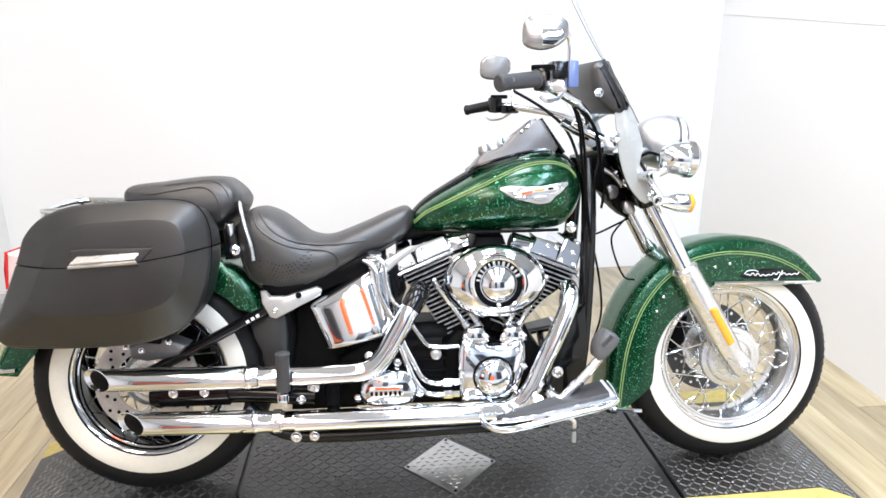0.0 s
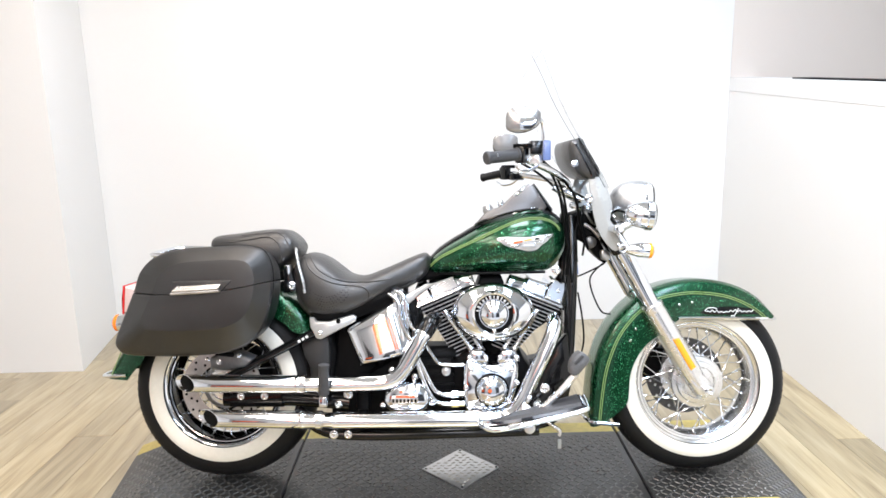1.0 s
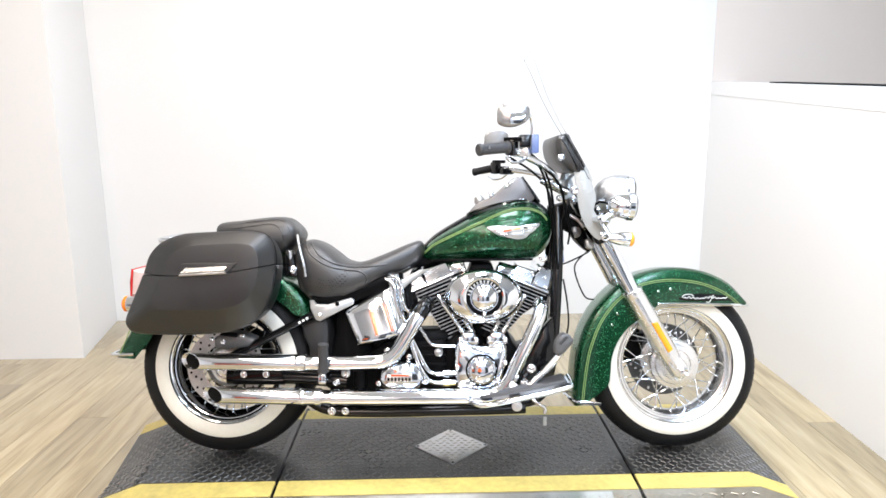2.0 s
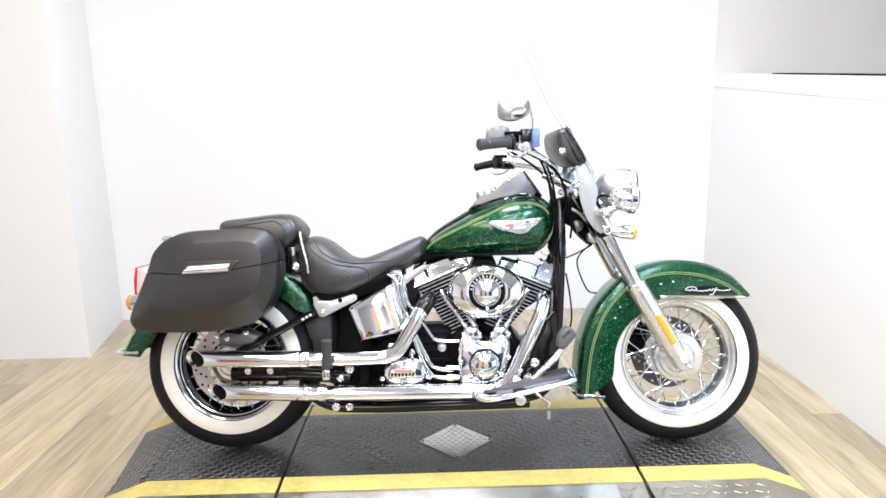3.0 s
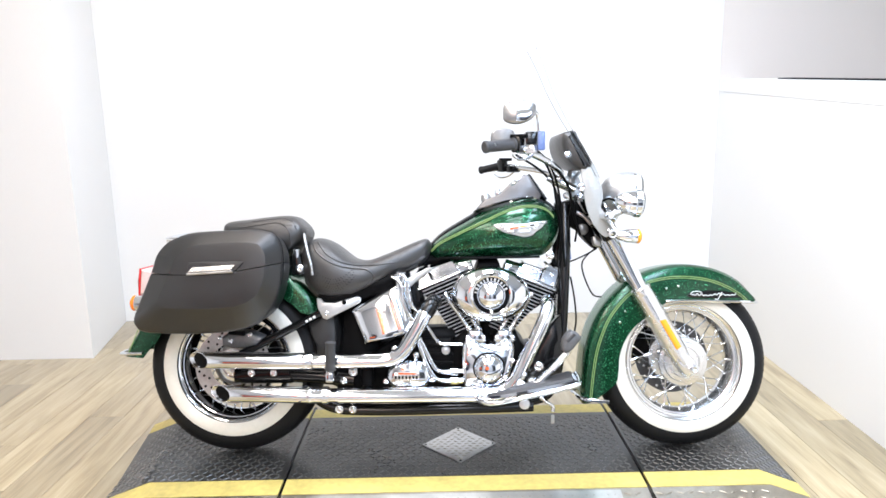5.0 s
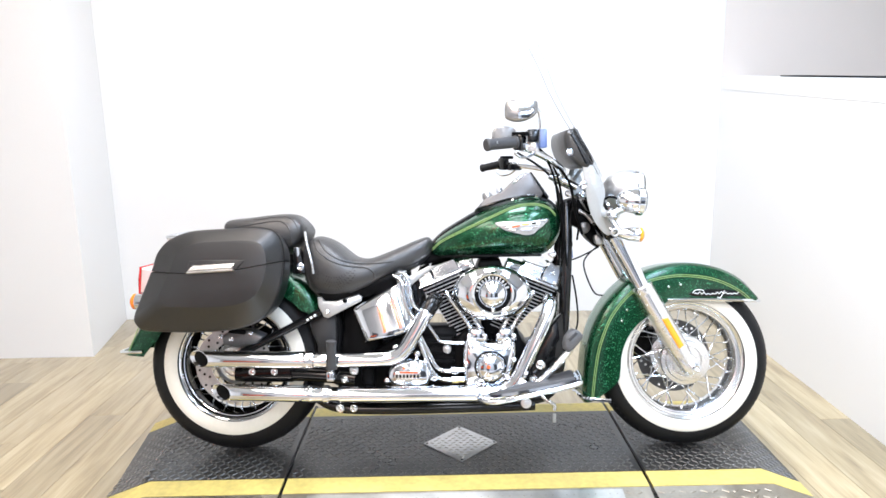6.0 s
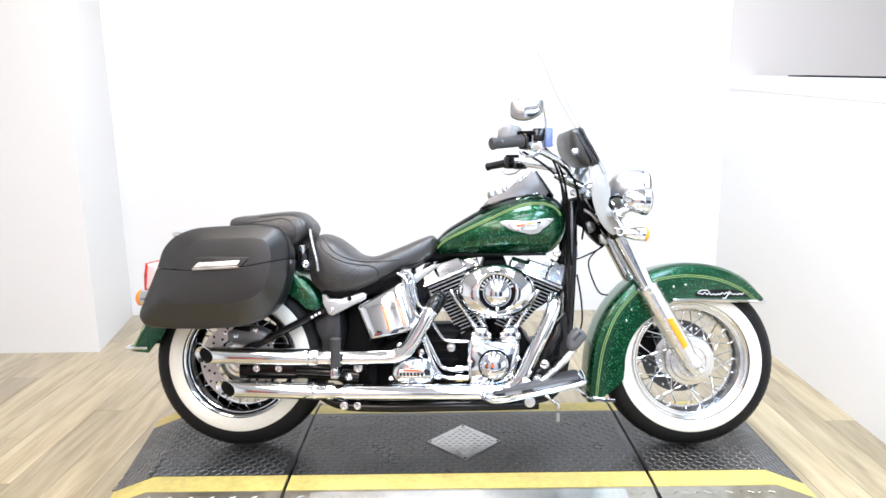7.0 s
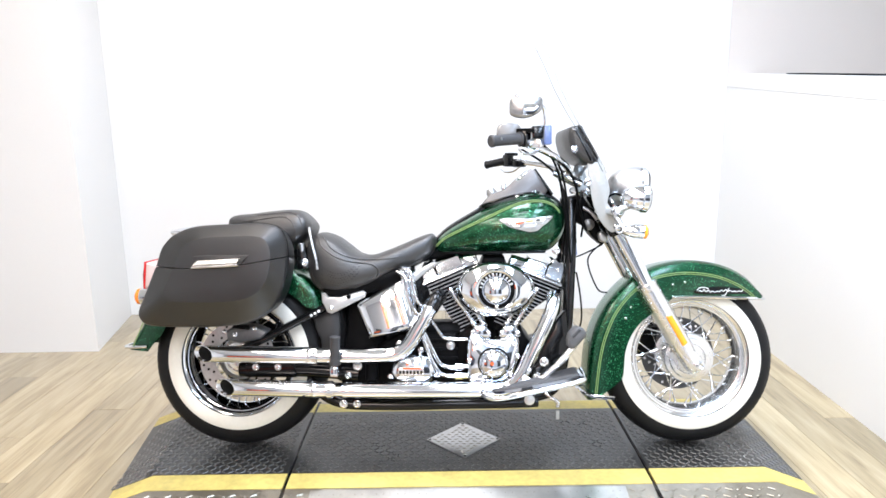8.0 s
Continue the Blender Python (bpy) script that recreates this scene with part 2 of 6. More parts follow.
def tube(pts, r, seg=12, n=6, closed=False, squash=1.0, bm=None):
    line = curve_points(pts, n, closed) if n > 1 else [Vector(q) for q in pts]
    k = len(line)
    rad = r if isinstance(r, (list, tuple)) else [r] * len(pts)
    rings, up = [], None
    for i, p in enumerate(line):
        a, b = (line[(i - 1) % k], line[(i + 1) % k]) if closed else (line[max(i - 1, 0)], line[min(i + 1, k - 1)])
        d = (b - a).normalized()
        if up is None:
            up = d.cross(Vector((0, 1, 0)))
            if up.length < 0.1:
                up = d.cross(Vector((0, 0, 1)))
        side = d.cross(up).normalized()
        up = side.cross(d).normalized()
        f = min(i / n if n > 1 else i, len(rad) - 1)
        lo = int(f)
        rr = rad[lo] + (rad[min(lo + 1, len(rad) - 1)] - rad[lo]) * (f - lo)
        rings.append([p + rr * (math.cos(t) * up + squash * math.sin(t) * side) for t in (2 * math.pi * s / seg for s in range(seg))])
    return loft(rings, loop=closed, bm=bm)


def lathe(profile, x, z, seg=48, hollow=False, y=0.0, ez=1.0, bm=None):
    """Turn (radius, y) pairs round the crossways axis through x, z. hollow: the profile is closed on itself."""
    rings = []
    for r, h in profile:
        rings.append([Vector((x + r * math.cos(t), y + h, z + ez * r * math.sin(t))) for t in (2 * math.pi * s / seg for s in range(seg))])
    return loft(rings, caps=not hollow, loop=hollow, bm=bm)


def turned(profile, a, b, seg=24, bm=None):
    """Turn (radius, share of the way from a to b) pairs round the line a to b."""
    a, b = Vector(a), Vector(b)
    d = (b - a).normalized()
    u = d.cross(Vector((0, 0, 1)) if abs(d.z) < 0.9 else Vector((1, 0, 0))).normalized()
    w = d.cross(u)
    rings = [[a + (b - a) * s + r * (math.cos(t) * u + math.sin(t) * w) for t in (2 * math.pi * q / seg for q in range(seg))] for r, s in profile]
    return loft(rings, bm=bm)


def rod(a, b, r, seg=12, bm=None):
    return turned([(r * 0.85, 0), (r, 0.02), (r, 0.98), (r * 0.85, 1)], a, b, seg, bm)


def slab(outline, y0, y1, bevel=0.004, n=1, bm=None):
    """A plate with the given x, z outline between two y planes, its edges rounded."""
    pts = curve_points([(x, 0, z) for x, z in outline], n, True) if n > 1 else [Vector((x, 0, z)) for x, z in outline]
    c = sum(pts, Vector()) / len(pts)

    def ring(y, inset):
        out = []
        k = len(pts)
        for i, p in enumerate(pts):
            d = pts[(i + 1) % k] - pts[i - 1]
            nrm = Vector((d.z, 0, -d.x)).normalized()
            if nrm.dot(p - c) < 0:
                nrm = -nrm
            q = p - nrm * inset
            out.append(Vector((q.x, y, q.z)))
        return out
    s = 1 if y1 > y0 else -1
    return loft([ring(y0, bevel), ring(y0 + s * bevel * 0.4, bevel * 0.3), ring(y0 + s * bevel, 0), ring(y1 - s * bevel, 0),
                 ring(y1 - s * bevel * 0.4, bevel * 0.3), ring(y1, bevel)], bm=bm)


def rbox(centre, size, bevel=0.004, turn=(0, 0, 0), bm=None):
    """A box with rounded edges."""
    b = bmesh.new()
    bmesh.ops.create_cube(b, size=1, matrix=Matrix.Diagonal((*size, 1)))
    if bevel:
        bmesh.ops.bevel(b, geom=list(b.edges), offset=bevel, segments=2, affect="EDGES", profile=0.6)
    b.transform(pose(*centre, *turn))
    if bm is None:
        return b
    me = bpy.data.meshes.new("tmp")
    b.to_mesh(me)
    b.free()
    bm.from_mesh(me)
    bpy.data.meshes.remove(me)
    return bm


def body(stations, power=2.5, seg=40, n=5, y=0.0, flat=1.0):
    """A rounded body along x: stations of x, bottom, top, half width."""
    a = curve_points([(s[0], s[1], s[2]) for s in stations], n)
    w = curve_points([(s[0], s[3], 0) for s in stations], n)
    rings = []
    for p, q in zip(a, w):
        mid, half, hw = (p.y + p.z) / 2, max((p.z - p.y) / 2, 0.002), max(q.y, 0.002)
        ring = []
        for s in range(seg):
            t = 2 * math.pi * s / seg
            c, sn = math.cos(t), math.sin(t)
            k = flat if sn < 0 else 1.0
            ring.append(Vector((p.x, y + hw * math.copysign(abs(c) ** (2 / power), c), mid + half * k * math.copysign(abs(sn) ** (2 / power), sn))))
        rings.append(ring)
    return loft(rings)


def arch(cx, cz, keys, half, n=10, thick=0.004, shoulder=0.055):
    """A mudguard round the axle cx, cz: keys of angle, outer radius, inner radius of the skirts, widening."""
    line = curve_points([(a, ro, ri) for a, ro, ri, *_ in keys], n)
    rings = []
    prof = [(1.0, 0.0), (1.0, 0.25), (0.99, 0.5), (0.965, 0.75), (0.90, 0.9), (0.72, 0.985), (0.45, 1.0), (0.15, 1.0)]
    full = prof + [(-w, h) for w, h in reversed(prof)]
    for p in line:
        t, ro, ri = radians(p.x), p.y, p.z
        crown = min(shoulder, (ro - ri) * 0.9)
        pts = []
        for w, h in full:
            if h <= 0.5:
                r = ri + (ro - crown - ri) * (h / 0.5)
            else:
                r = ro - crown + crown * ((h - 0.5) / 0.5)
            pts.append(Vector((cx + r * math.cos(t), half * w, cz + r * math.sin(t))))
        inner = []
        for w, h in reversed(full):
            if h <= 0.5:
                r = ri + (ro - crown - ri) * (h / 0.5)
            else:
                r = ro - crown + (crown - thick) * ((h - 0.5) / 0.5)
            inner.append(Vector((cx + r * math.cos(t), (half - thick) * w, cz + r * math.sin(t))))
        rings.append(pts + inner)
    return loft(rings)


# ---- the room ----
WALL_BACK, WALL_RIGHT, PIER_X, PIER_Y = 1.835, 1.580, -1.918, 1.165
WALL_SLANT = 0.03  # the partition leans outwards on the plan towards the back
CORNER_X = WALL_RIGHT + WALL_SLANT * WALL_BACK


def wall(name, centre, size, mat=M_WALL, label="white painted wall"):
    return tagged(part(name, rbox(centre, size, 0), mat), label, "wall", kind="structure")


wall("wall_north", ((CORNER_X - 3.6) / 2, WALL_BACK + 0.06, 1.47), (CORNER_X + 3.6, 0.12, 3.06), label="bright white painted wall behind the motorcycle")
wall("wall_north_2", ((4.6 + CORNER_X) / 2, WALL_BACK + 0.06, 1.47), (4.598 - CORNER_X, 0.12, 3.06), M_WALL_DIM, "white wall beyond the partition, its dimmer light painted in as beige")
pier_plan = [(-3.6, PIER_Y), (PIER_X, PIER_Y), (PIER_X - 0.127, WALL_BACK - 0.001), (-3.6, WALL_BACK - 0.001)]
pier = loft([[Vector((x, y, z)) for x, y in pier_plan] for z in (-0.06, 3.0)])
tagged(part("wall_pier", pier, M_WALL), "white boxed-out wall pier beside the display bay", "wall", kind="structure")
wall("wall_west", (-3.66, (WALL_BACK - 5.44) / 2, 1.47), (0.12, WALL_BACK + 5.44, 3.06))
wall("wall_east", (4.66, (WALL_BACK - 5.44) / 2, 1.47), (0.12, WALL_BACK + 5.44, 3.06))
# unseen closing wall; its grey sets what the chrome mirrors
wall("wall_south", (0.5, -5.5, 1.47), (8.2, 0.12, 3.06), M_BACKROOM, "unseen closing wall, pale grey for the chrome to mirror")
WALL_IN, WALL_OUT = WALL_BACK - 0.001, -2.9


def falling(x0, x1, low, high, far=WALL_IN):
    """A length of wall along y whose lower and upper edges fall towards the front: each edge is height at y = 0.33 and rise per metre."""
    def ring(y):
        zl = low[0] + low[1] * (y - 0.33)
        zh = high[0] + high[1] * (y - 0.33)
        dx = WALL_SLANT * y
        return [Vector((x0 + dx, y, zl)), Vector((x1 + dx, y, zl)), Vector((x1 + dx, y, zh)), Vector((x0 + dx, y, zh))]
    return loft([ring(WALL_OUT), ring(far)])


half_wall = tagged(part("wall_half", falling(WALL_RIGHT, WALL_RIGHT + 0.12, (FLOOR, 0), (1.194, 0.068)), M_WALL), "white painted half-height partition wall", "wall", kind="structure")
part("wall_cap", falling(WALL_RIGHT - 0.002, WALL_RIGHT + 0.14, (1.195, 0.068), (1.281, 0.061)), M_WALL, half_wall, "white boxed capping along the partition top")
part("cap_trim", falling(WALL_RIGHT + 0.05, WALL_RIGHT + 0.14, (1.282, 0.061), (1.2875, 0.061), 1.2), M_DARK, half_wall, "dark trim strip on the capping")
tagged(part("ceiling", rbox((0.5, -1.73, CEIL + 0.05), (8.4, 7.64, 0.1), 0), M_CEIL), "pale painted ceiling", "ceiling", kind="structure")
floor = tagged(part("floor", rbox((0.5, -1.73, FLOOR - 0.055), (8.3, 7.54, 0.09), 0), M_DARK), "light oak plank floor", "floor", kind="structure")
# unseen floor, greyer than the oak so the chrome mirrors less brown
tagged(part("floor_front", rbox((0.5, -3.82, FLOOR - 0.005), (8.2, 3.24, 0.0098), 0), M_FLOOR_GREY), "unseen pale grey floor, added for the chrome to mirror", "floor", kind="structure")

fixture = tagged(new("ceiling_light"), "unseen white ceiling panel, assumed as the source of light", "ceiling light", "ceiling lights")
part("frame", rbox((0, 0, 0.02), (0.64, 1.24, 0.05), 0.004), M_SATIN, fixture)
part("diffuser", rbox((0, 0, -0.008), (0.6, 1.2, 0.008), 0.002), M_PANEL, fixture)
for k, (lx, ly, watts) in enumerate(LAMPS):
    m = pose(lx, ly, CEIL - 0.035)
    if k:
        copy_thing(fixture, m)
    else:
        fixture.matrix_basis = m

# unseen stand-in for the orange and dark shapes mirrored in the chrome
cabinet = tagged(part("tool_cabinet", rbox((-1.75, -3.3, 0.44), (0.70, 0.46, 0.96), 0.012), M_NAVY), "unseen orange and navy cabinet, standing in for a reflected orange thing", "cabinet")
for k in range(5):
    dr = part("drawer", rbox((-1.75, -3.064, 0.10 + k * 0.17), (0.68, 0.014, 0.160), 0.004), M_NAVY if k < 2 else M_ORANGE, cabinet, "" if k < 2 else "orange drawer front")
    part("handle", rbox((-1.75, -3.05, 0.155 + k * 0.17), (0.56, 0.012, 0.010), 0.003), M_DARK, dr)
for sx in (-1, 1):
    for sy in (-1, 1):
        part("foot", rbox((-1.75 + sx * 0.29, -3.3 + sy * 0.18, -0.05), (0.05, 0.05, 0.02), 0.004), M_DARK, cabinet)

# unseen orange panel put where the chrome mirrors an orange streak
banner = tagged(part("wall_banner", rbox((-1.25, -5.425, 2.35), (0.40, 0.012, 1.1), 0.004), M_ORANGE), "unseen orange panel, standing in for the orange mirrored in the chrome", "banner")
for bz in (1.79, 2.895):
    part("batten", rod((-1.47, -5.415, bz), (-1.03, -5.415, bz), 0.014), M_SATIN, banner, "aluminium batten")

# unseen dark cabinets added behind the camera, so the chrome mirrors dark streaks
cabinet = tagged(part("tool_cabinet", rbox((0, 0, 0.93), (0.62, 0.42, 1.86), 0.006), M_CABINET), "unseen dark two-door cabinet, added for dark streaks in the chrome", "cabinet", group="cabinets along the workshop wall")
for sx in (-1, 1):
    leaf = part("door", rbox((sx * 0.153, 0.214, 0.95), (0.300, 0.012, 1.74), 0.003), M_CABINET, cabinet)
    part("handle", rbox((sx * 0.035, 0.226, 0.98), (0.014, 0.014, 0.16), 0.004), M_SATIN, leaf, "satin metal handle")
cabinet.matrix_basis = pose(-0.30, -5.20, FLOOR)
for cx in (-2.55, 1.35, 2.05):
    copy_thing(cabinet, pose(cx, -5.20, FLOOR))

# ---- the platform under the motorcycle ----
platform = tagged(new("display_platform"), "low black tread-rubber platform with yellow borders and end ramps", "platform")
FRONT, BACK, SEAM_L, SEAM_R, END_L, END_R = -0.212, 0.250, -0.588, 0.602, -1.068, 1.0
RAMP_L, RAMP_R = 0.14, 0.135


def skew(x, y):
    """The end ramps stand a little askew: their edges run outwards towards the back."""
    return -0.13 * y if x <= END_L else (0.02 * y if x >= END_R else 0.0)


def deck(x0, x1, ends):
    """One section: flat top, sloping down at the ends, between y planes of the black tread."""
    def ring(y):
        pts = []
        if ends == "left":
            pts = [(END_L - RAMP_L, FLOOR), (END_L - RAMP_L, FLOOR + 0.006), (END_L, 0), (x1, 0), (x1, FLOOR)]
        elif ends == "right":
            pts = [(x0, FLOOR), (x0, 0), (END_R, 0), (END_R + RAMP_R, FLOOR + 0.006), (END_R + RAMP_R, FLOOR)]
        else:
            pts = [(x0, FLOOR), (x0, 0), (x1, 0), (x1, FLOOR)]
        return [Vector((x + skew(x, y), y, z)) for x, z in pts]
    return loft([ring(FRONT), ring(BACK)])


def strip(x0, x1, ends, ya, yb, drop_a, drop_b):
    """A border strip in front of or behind the tread, which follows its fall at the ends."""
    def ring(y, d):
        if ends == "left":
            pts = [(END_L - RAMP_L, FLOOR), (END_L - RAMP_L, FLOOR + 0.006), (END_L, -d), (x1, -d), (x1, FLOOR)]
        elif ends == "right":
            pts = [(x0, FLOOR), (x0, -d), (END_R, -d), (END_R + RAMP_R, FLOOR + 0.006), (END_R + RAMP_R, FLOOR)]
        else:
            pts = [(x0, FLOOR), (x0, -d), (x1, -d), (x1, FLOOR)]
        return [Vector((x + skew(x, y), y, max(z, FLOOR))) for x, z in pts]
    return loft([ring(ya, drop_a), ring(yb, drop_b)])


def top_z(x):
    if x < END_L:
        return max(FLOOR, (END_L - x) / RAMP_L * (FLOOR + 0.006))
    if x > END_R:
        return max(FLOOR, (x - END_R) / RAMP_R * (FLOOR + 0.006))
    return 0.0


for x0, x1, ends in ((END_L, SEAM_L - 0.006, "left"), (SEAM_L + 0.006, SEAM_R - 0.006, "middle"), (SEAM_R + 0.006, END_R, "right")):
    d = part("deck", deck(x0, x1, ends), M_MATBASE, platform, "black tread rubber deck section")
    part("border", strip(x0, x1, ends, FRONT - 0.001, FRONT - 0.087, 0.001, 0.004), M_YELLOW, platform, "worn yellow safety border")
    part("border", strip(x0, x1, ends, BACK + 0.001, BACK + 0.085, 0.001, 0.004), M_YELLOW, platform, "worn yellow safety border")
    part("skirt", strip(x0, x1, ends, FRONT - 0.089, FRONT - 0.30, 0.005, 0.052), M_TREAD, platform, "bare aluminium tread-plate skirt")
    # raised tread bars, in turned pairs
    xa, xb = (x0 - RAMP_L + 0.01 if ends == "left" else x0 + 0.008), (x1 + RAMP_R - 0.01 if ends == "right" else x1 - 0.008)
    verts, faces = [], []

    def bar(cx, cy, ang, ln, wd, ht, z):
        b = len(verts)
        ca, sa = math.cos(ang), math.sin(ang)
        for u, v, h in ((-ln, -wd, 0), (ln, -wd, 0), (ln, wd, 0), (-ln, wd, 0), (-ln * 0.7, -wd * 0.4, ht), (ln * 0.7, -wd * 0.4, ht), (ln * 0.7, wd * 0.4, ht), (-ln * 0.7, wd * 0.4, ht)):
            px = cx + u * ca - v * sa
            py = cy + u * sa + v * ca
            verts.append((px, py, top_z(px - skew(px, py)) + z + h))
        faces.extend([(b + 4, b + 5, b + 6, b + 7), (b, b + 1, b + 5, b + 4), (b + 1, b + 2, b + 6, b + 5), (b + 2, b + 3, b + 7, b + 6), (b + 3, b, b + 4, b + 7)])
    step = 0.021
    for r in range(int((BACK - FRONT) / step)):
        for c in range(int((xb - xa) / step)):
            cx, cy = xa + (c + 0.5) * step, FRONT + (r + 0.5) * step
            if abs(cx) + abs(cy) < 0.14:
                continue
            bar(cx, cy, 0.78 if (r + c) % 2 else -0.78, 0.0104, 0.0036, 0.0020, 0)
    me = bpy.data.meshes.new("tread")
    me.from_pydata(verts, [], faces)
    me.materials.append(M_MAT)
    o = new("tread", me)
    o.parent = platform
    tagged(o, kind="stuff")
    verts, faces = [], []
    for r in range(6):
        for c in range(int((x1 - x0) / 0.034)):
            cx, cy = x0 + (c + 0.5 + 0.5 * (r % 2)) * 0.034, FRONT - 0.115 - r * 0.028
            if cx < x1 - 0.012:
                bar(cx, cy, 0.6 if (r + c) % 2 else -0.6, 0.012, 0.003, 0.002, -0.005 - 0.047 * (r * 0.028 + 0.022) / 0.208)
    me = bpy.data.meshes.new("skirt_tread")
    me.from_pydata(verts, [], faces)
    me.materials.append(M_TREAD)
    o = new("skirt_tread", me)
    o.parent = platform
    tagged(o, kind="stuff")
part("entry_plate", loft([[Vector((x, FRONT - 0.100, -0.004)), Vector((x, FRONT - 0.098, -0.008)), Vector((x, FRONT - 0.296, -0.052)), Vector((x, FRONT - 0.298, -0.048))] for x in (-0.500, 0.505)]), M_PLATE, platform, "bright aluminium entry plate")
part("seam_channel", rbox((SEAM_L, -0.05, -0.034), (0.0118, 0.84, 0.05), 0), M_BLACK, platform)
part("seam_channel", rbox((SEAM_R, -0.05, -0.034), (0.0118, 0.84, 0.05), 0), M_BLACK, platform)
# diamond-shaped steel inspection plate
bm = rbox((-0.001, 0.000, 0.0025), (0.189, 0.189, 0.004), 0.001, (0, 0, 45))
plate = part("inspection_plate", bm, M_STEEL, platform, "diamond-shaped bare steel tread plate")
verts, faces = [], []
for r in range(-6, 7):
    for c in range(-6, 7):
        cx, cy = c * 0.026 + (r % 2) * 0.013, r * 0.0175
        if abs(cx) + abs(cy) < 0.115:
            b = len(verts)
            for u, v, h in ((-0.009, 0, 0), (0, -0.003, 0), (0.009, 0, 0), (0, 0.003, 0), (-0.004, 0, 0.0016), (0.004, 0, 0.0016)):
                s = 0.35 if (r + c) % 2 else -0.35
                verts.append((cx + u, cy + v + u * s, 0.0045 + h))
            faces.extend([(b, b + 1, b + 4), (b + 1, b + 5, b + 4), (b + 1, b + 2, b + 5), (b + 2, b + 3, b + 5), (b + 3, b + 4, b + 5), (b + 3, b, b + 4)])
me = bpy.data.meshes.new("plate_tread")
me.from_pydata(verts, [], faces)
me.materials.append(M_TREAD)
o = new("plate_tread", me)
o.parent = plate
tagged(o, kind="stuff")
for sx, sy in ((1, 0), (-1, 0), (0, 1), (0, -1)):
    part("screw", turned([(0.004, 0), (0.005, 0.5), (0.003, 1)], (sx * 0.122, sy * 0.122, 0.004), (sx * 0.122, sy * 0.122, 0.0065), 10), M_DARK, plate)

# ---- the motorcycle ----
bike = tagged(new("motorcycle"), "dark green flake-painted cruiser motorcycle with chrome engine and whitewall tyres", "motorcycle")
bike.matrix_basis = pose(0, -0.03, -0.012, -12, 0, -1) @ Matrix.Scale(1.015, 4)  # leans away on its side stand
FX, FZ, FR = 0.778, 0.319, 0.297
GX, GZ = 0.778, 0.300  # middle of the front mudguard's arc
RX, RZ, RR = -0.777, 0.331, 0.306


# mufflers and header pipes
def slash_muffler(x0, x1, z0, z1, r):
    """A muffler whose mouth is cut slantwise, open towards the outer side."""
    def ring(x, z, rad, cut):
        return [Vector((x - cut * rad * math.cos(t), -0.18 + rad * math.cos(t), z + rad * math.sin(t))) for t in (2 * math.pi * q / 32 for q in range(32))]
    zz = lambda x: z0 + (z1 - z0) * (x - x0) / (x1 - x0)
    rings = [ring(x0 + 0.06, zz(x0), r * 0.88, 0), ring(x0 + 0.004, zz(x0), r * 0.90, 1.5), ring(x0, zz(x0), r * 0.95, 1.5), ring(x0 + 0.001, zz(x0), r, 1.5), ring(x0 + 0.10, zz(x0 + 0.1), r, 0),
             ring(x1 - 0.06, zz(x1 - 0.06), r, 0), ring(x1 - 0.035, zz(x1), r * 0.9, 0), ring(x1, z1, r * 0.9, 0)]
    mf = part("muffler", loft(rings, caps=False), M_CHROME, bike, "long slash-cut chrome muffler")
    # black plug just inside the mouth
    part("bore", loft([ring(x0 + 0.012, zz(x0), r * 0.885, 1.5), ring(x0 + 0.055, zz(x0), r * 0.87, 0)]), M_DARK, mf, "black plug in the muffler mouth")
    part("seam_ring", turned([(r * 0.98, 0), (r * 1.05, 0.3), (r * 1.05, 0.7), (r * 0.98, 1)], (x1 - 0.075, -0.18, zz(x1 - 0.07)), (x1 - 0.058, -0.18, zz(x1 - 0.06)), 28), M_CHROME, mf)


up_m = part("exhaust_pipe", tube([(-0.45, -0.18, 0.380), (-0.32, -0.18, 0.381), (-0.235, -0.18, 0.386), (-0.19, -0.18, 0.414), (-0.152, -0.175, 0.472), (-0.120, -0.168, 0.528), (-0.100, -0.15, 0.555), (-0.090, -0.11, 0.562)], 0.024, 20), M_CHROME, bike, "chromed rear exhaust pipe")
part("collar", tube([(-0.117, -0.166, 0.532), (-0.100, -0.15, 0.556), (-0.088, -0.11, 0.564)], 0.0262, 20), M_BLACK, up_m, "black pipe collar at the cylinder head")
slash_muffler(-0.857, -0.44, 0.386, 0.380, 0.0275)
lo_m = part("exhaust_pipe", tube([(-0.45, -0.18, 0.266), (-0.2, -0.18, 0.267), (0.05, -0.18, 0.268), (0.13, -0.18, 0.273), (0.176, -0.18, 0.315), (0.216, -0.178, 0.40), (0.255, -0.172, 0.48), (0.281, -0.16, 0.542), (0.285, -0.12, 0.566)], 0.023, 20), M_CHROME, bike, "chromed front exhaust pipe")
slash_muffler(-0.79, -0.43, 0.274, 0.266, 0.0275)


def bolt(name, x, y, z, r, parent, mat=M_CHROME, tall=0.008):
    """A domed bolt head that faces the right-hand side."""
    return part(name, lathe([(r * 1.25, 0), (r * 1.25, -tall * 0.25), (r, -tall * 0.3), (r * 0.95, -tall * 0.85), (r * 0.6, -tall), (0.001, -tall * 0.9)], x, z, 14, y=y), mat, parent)


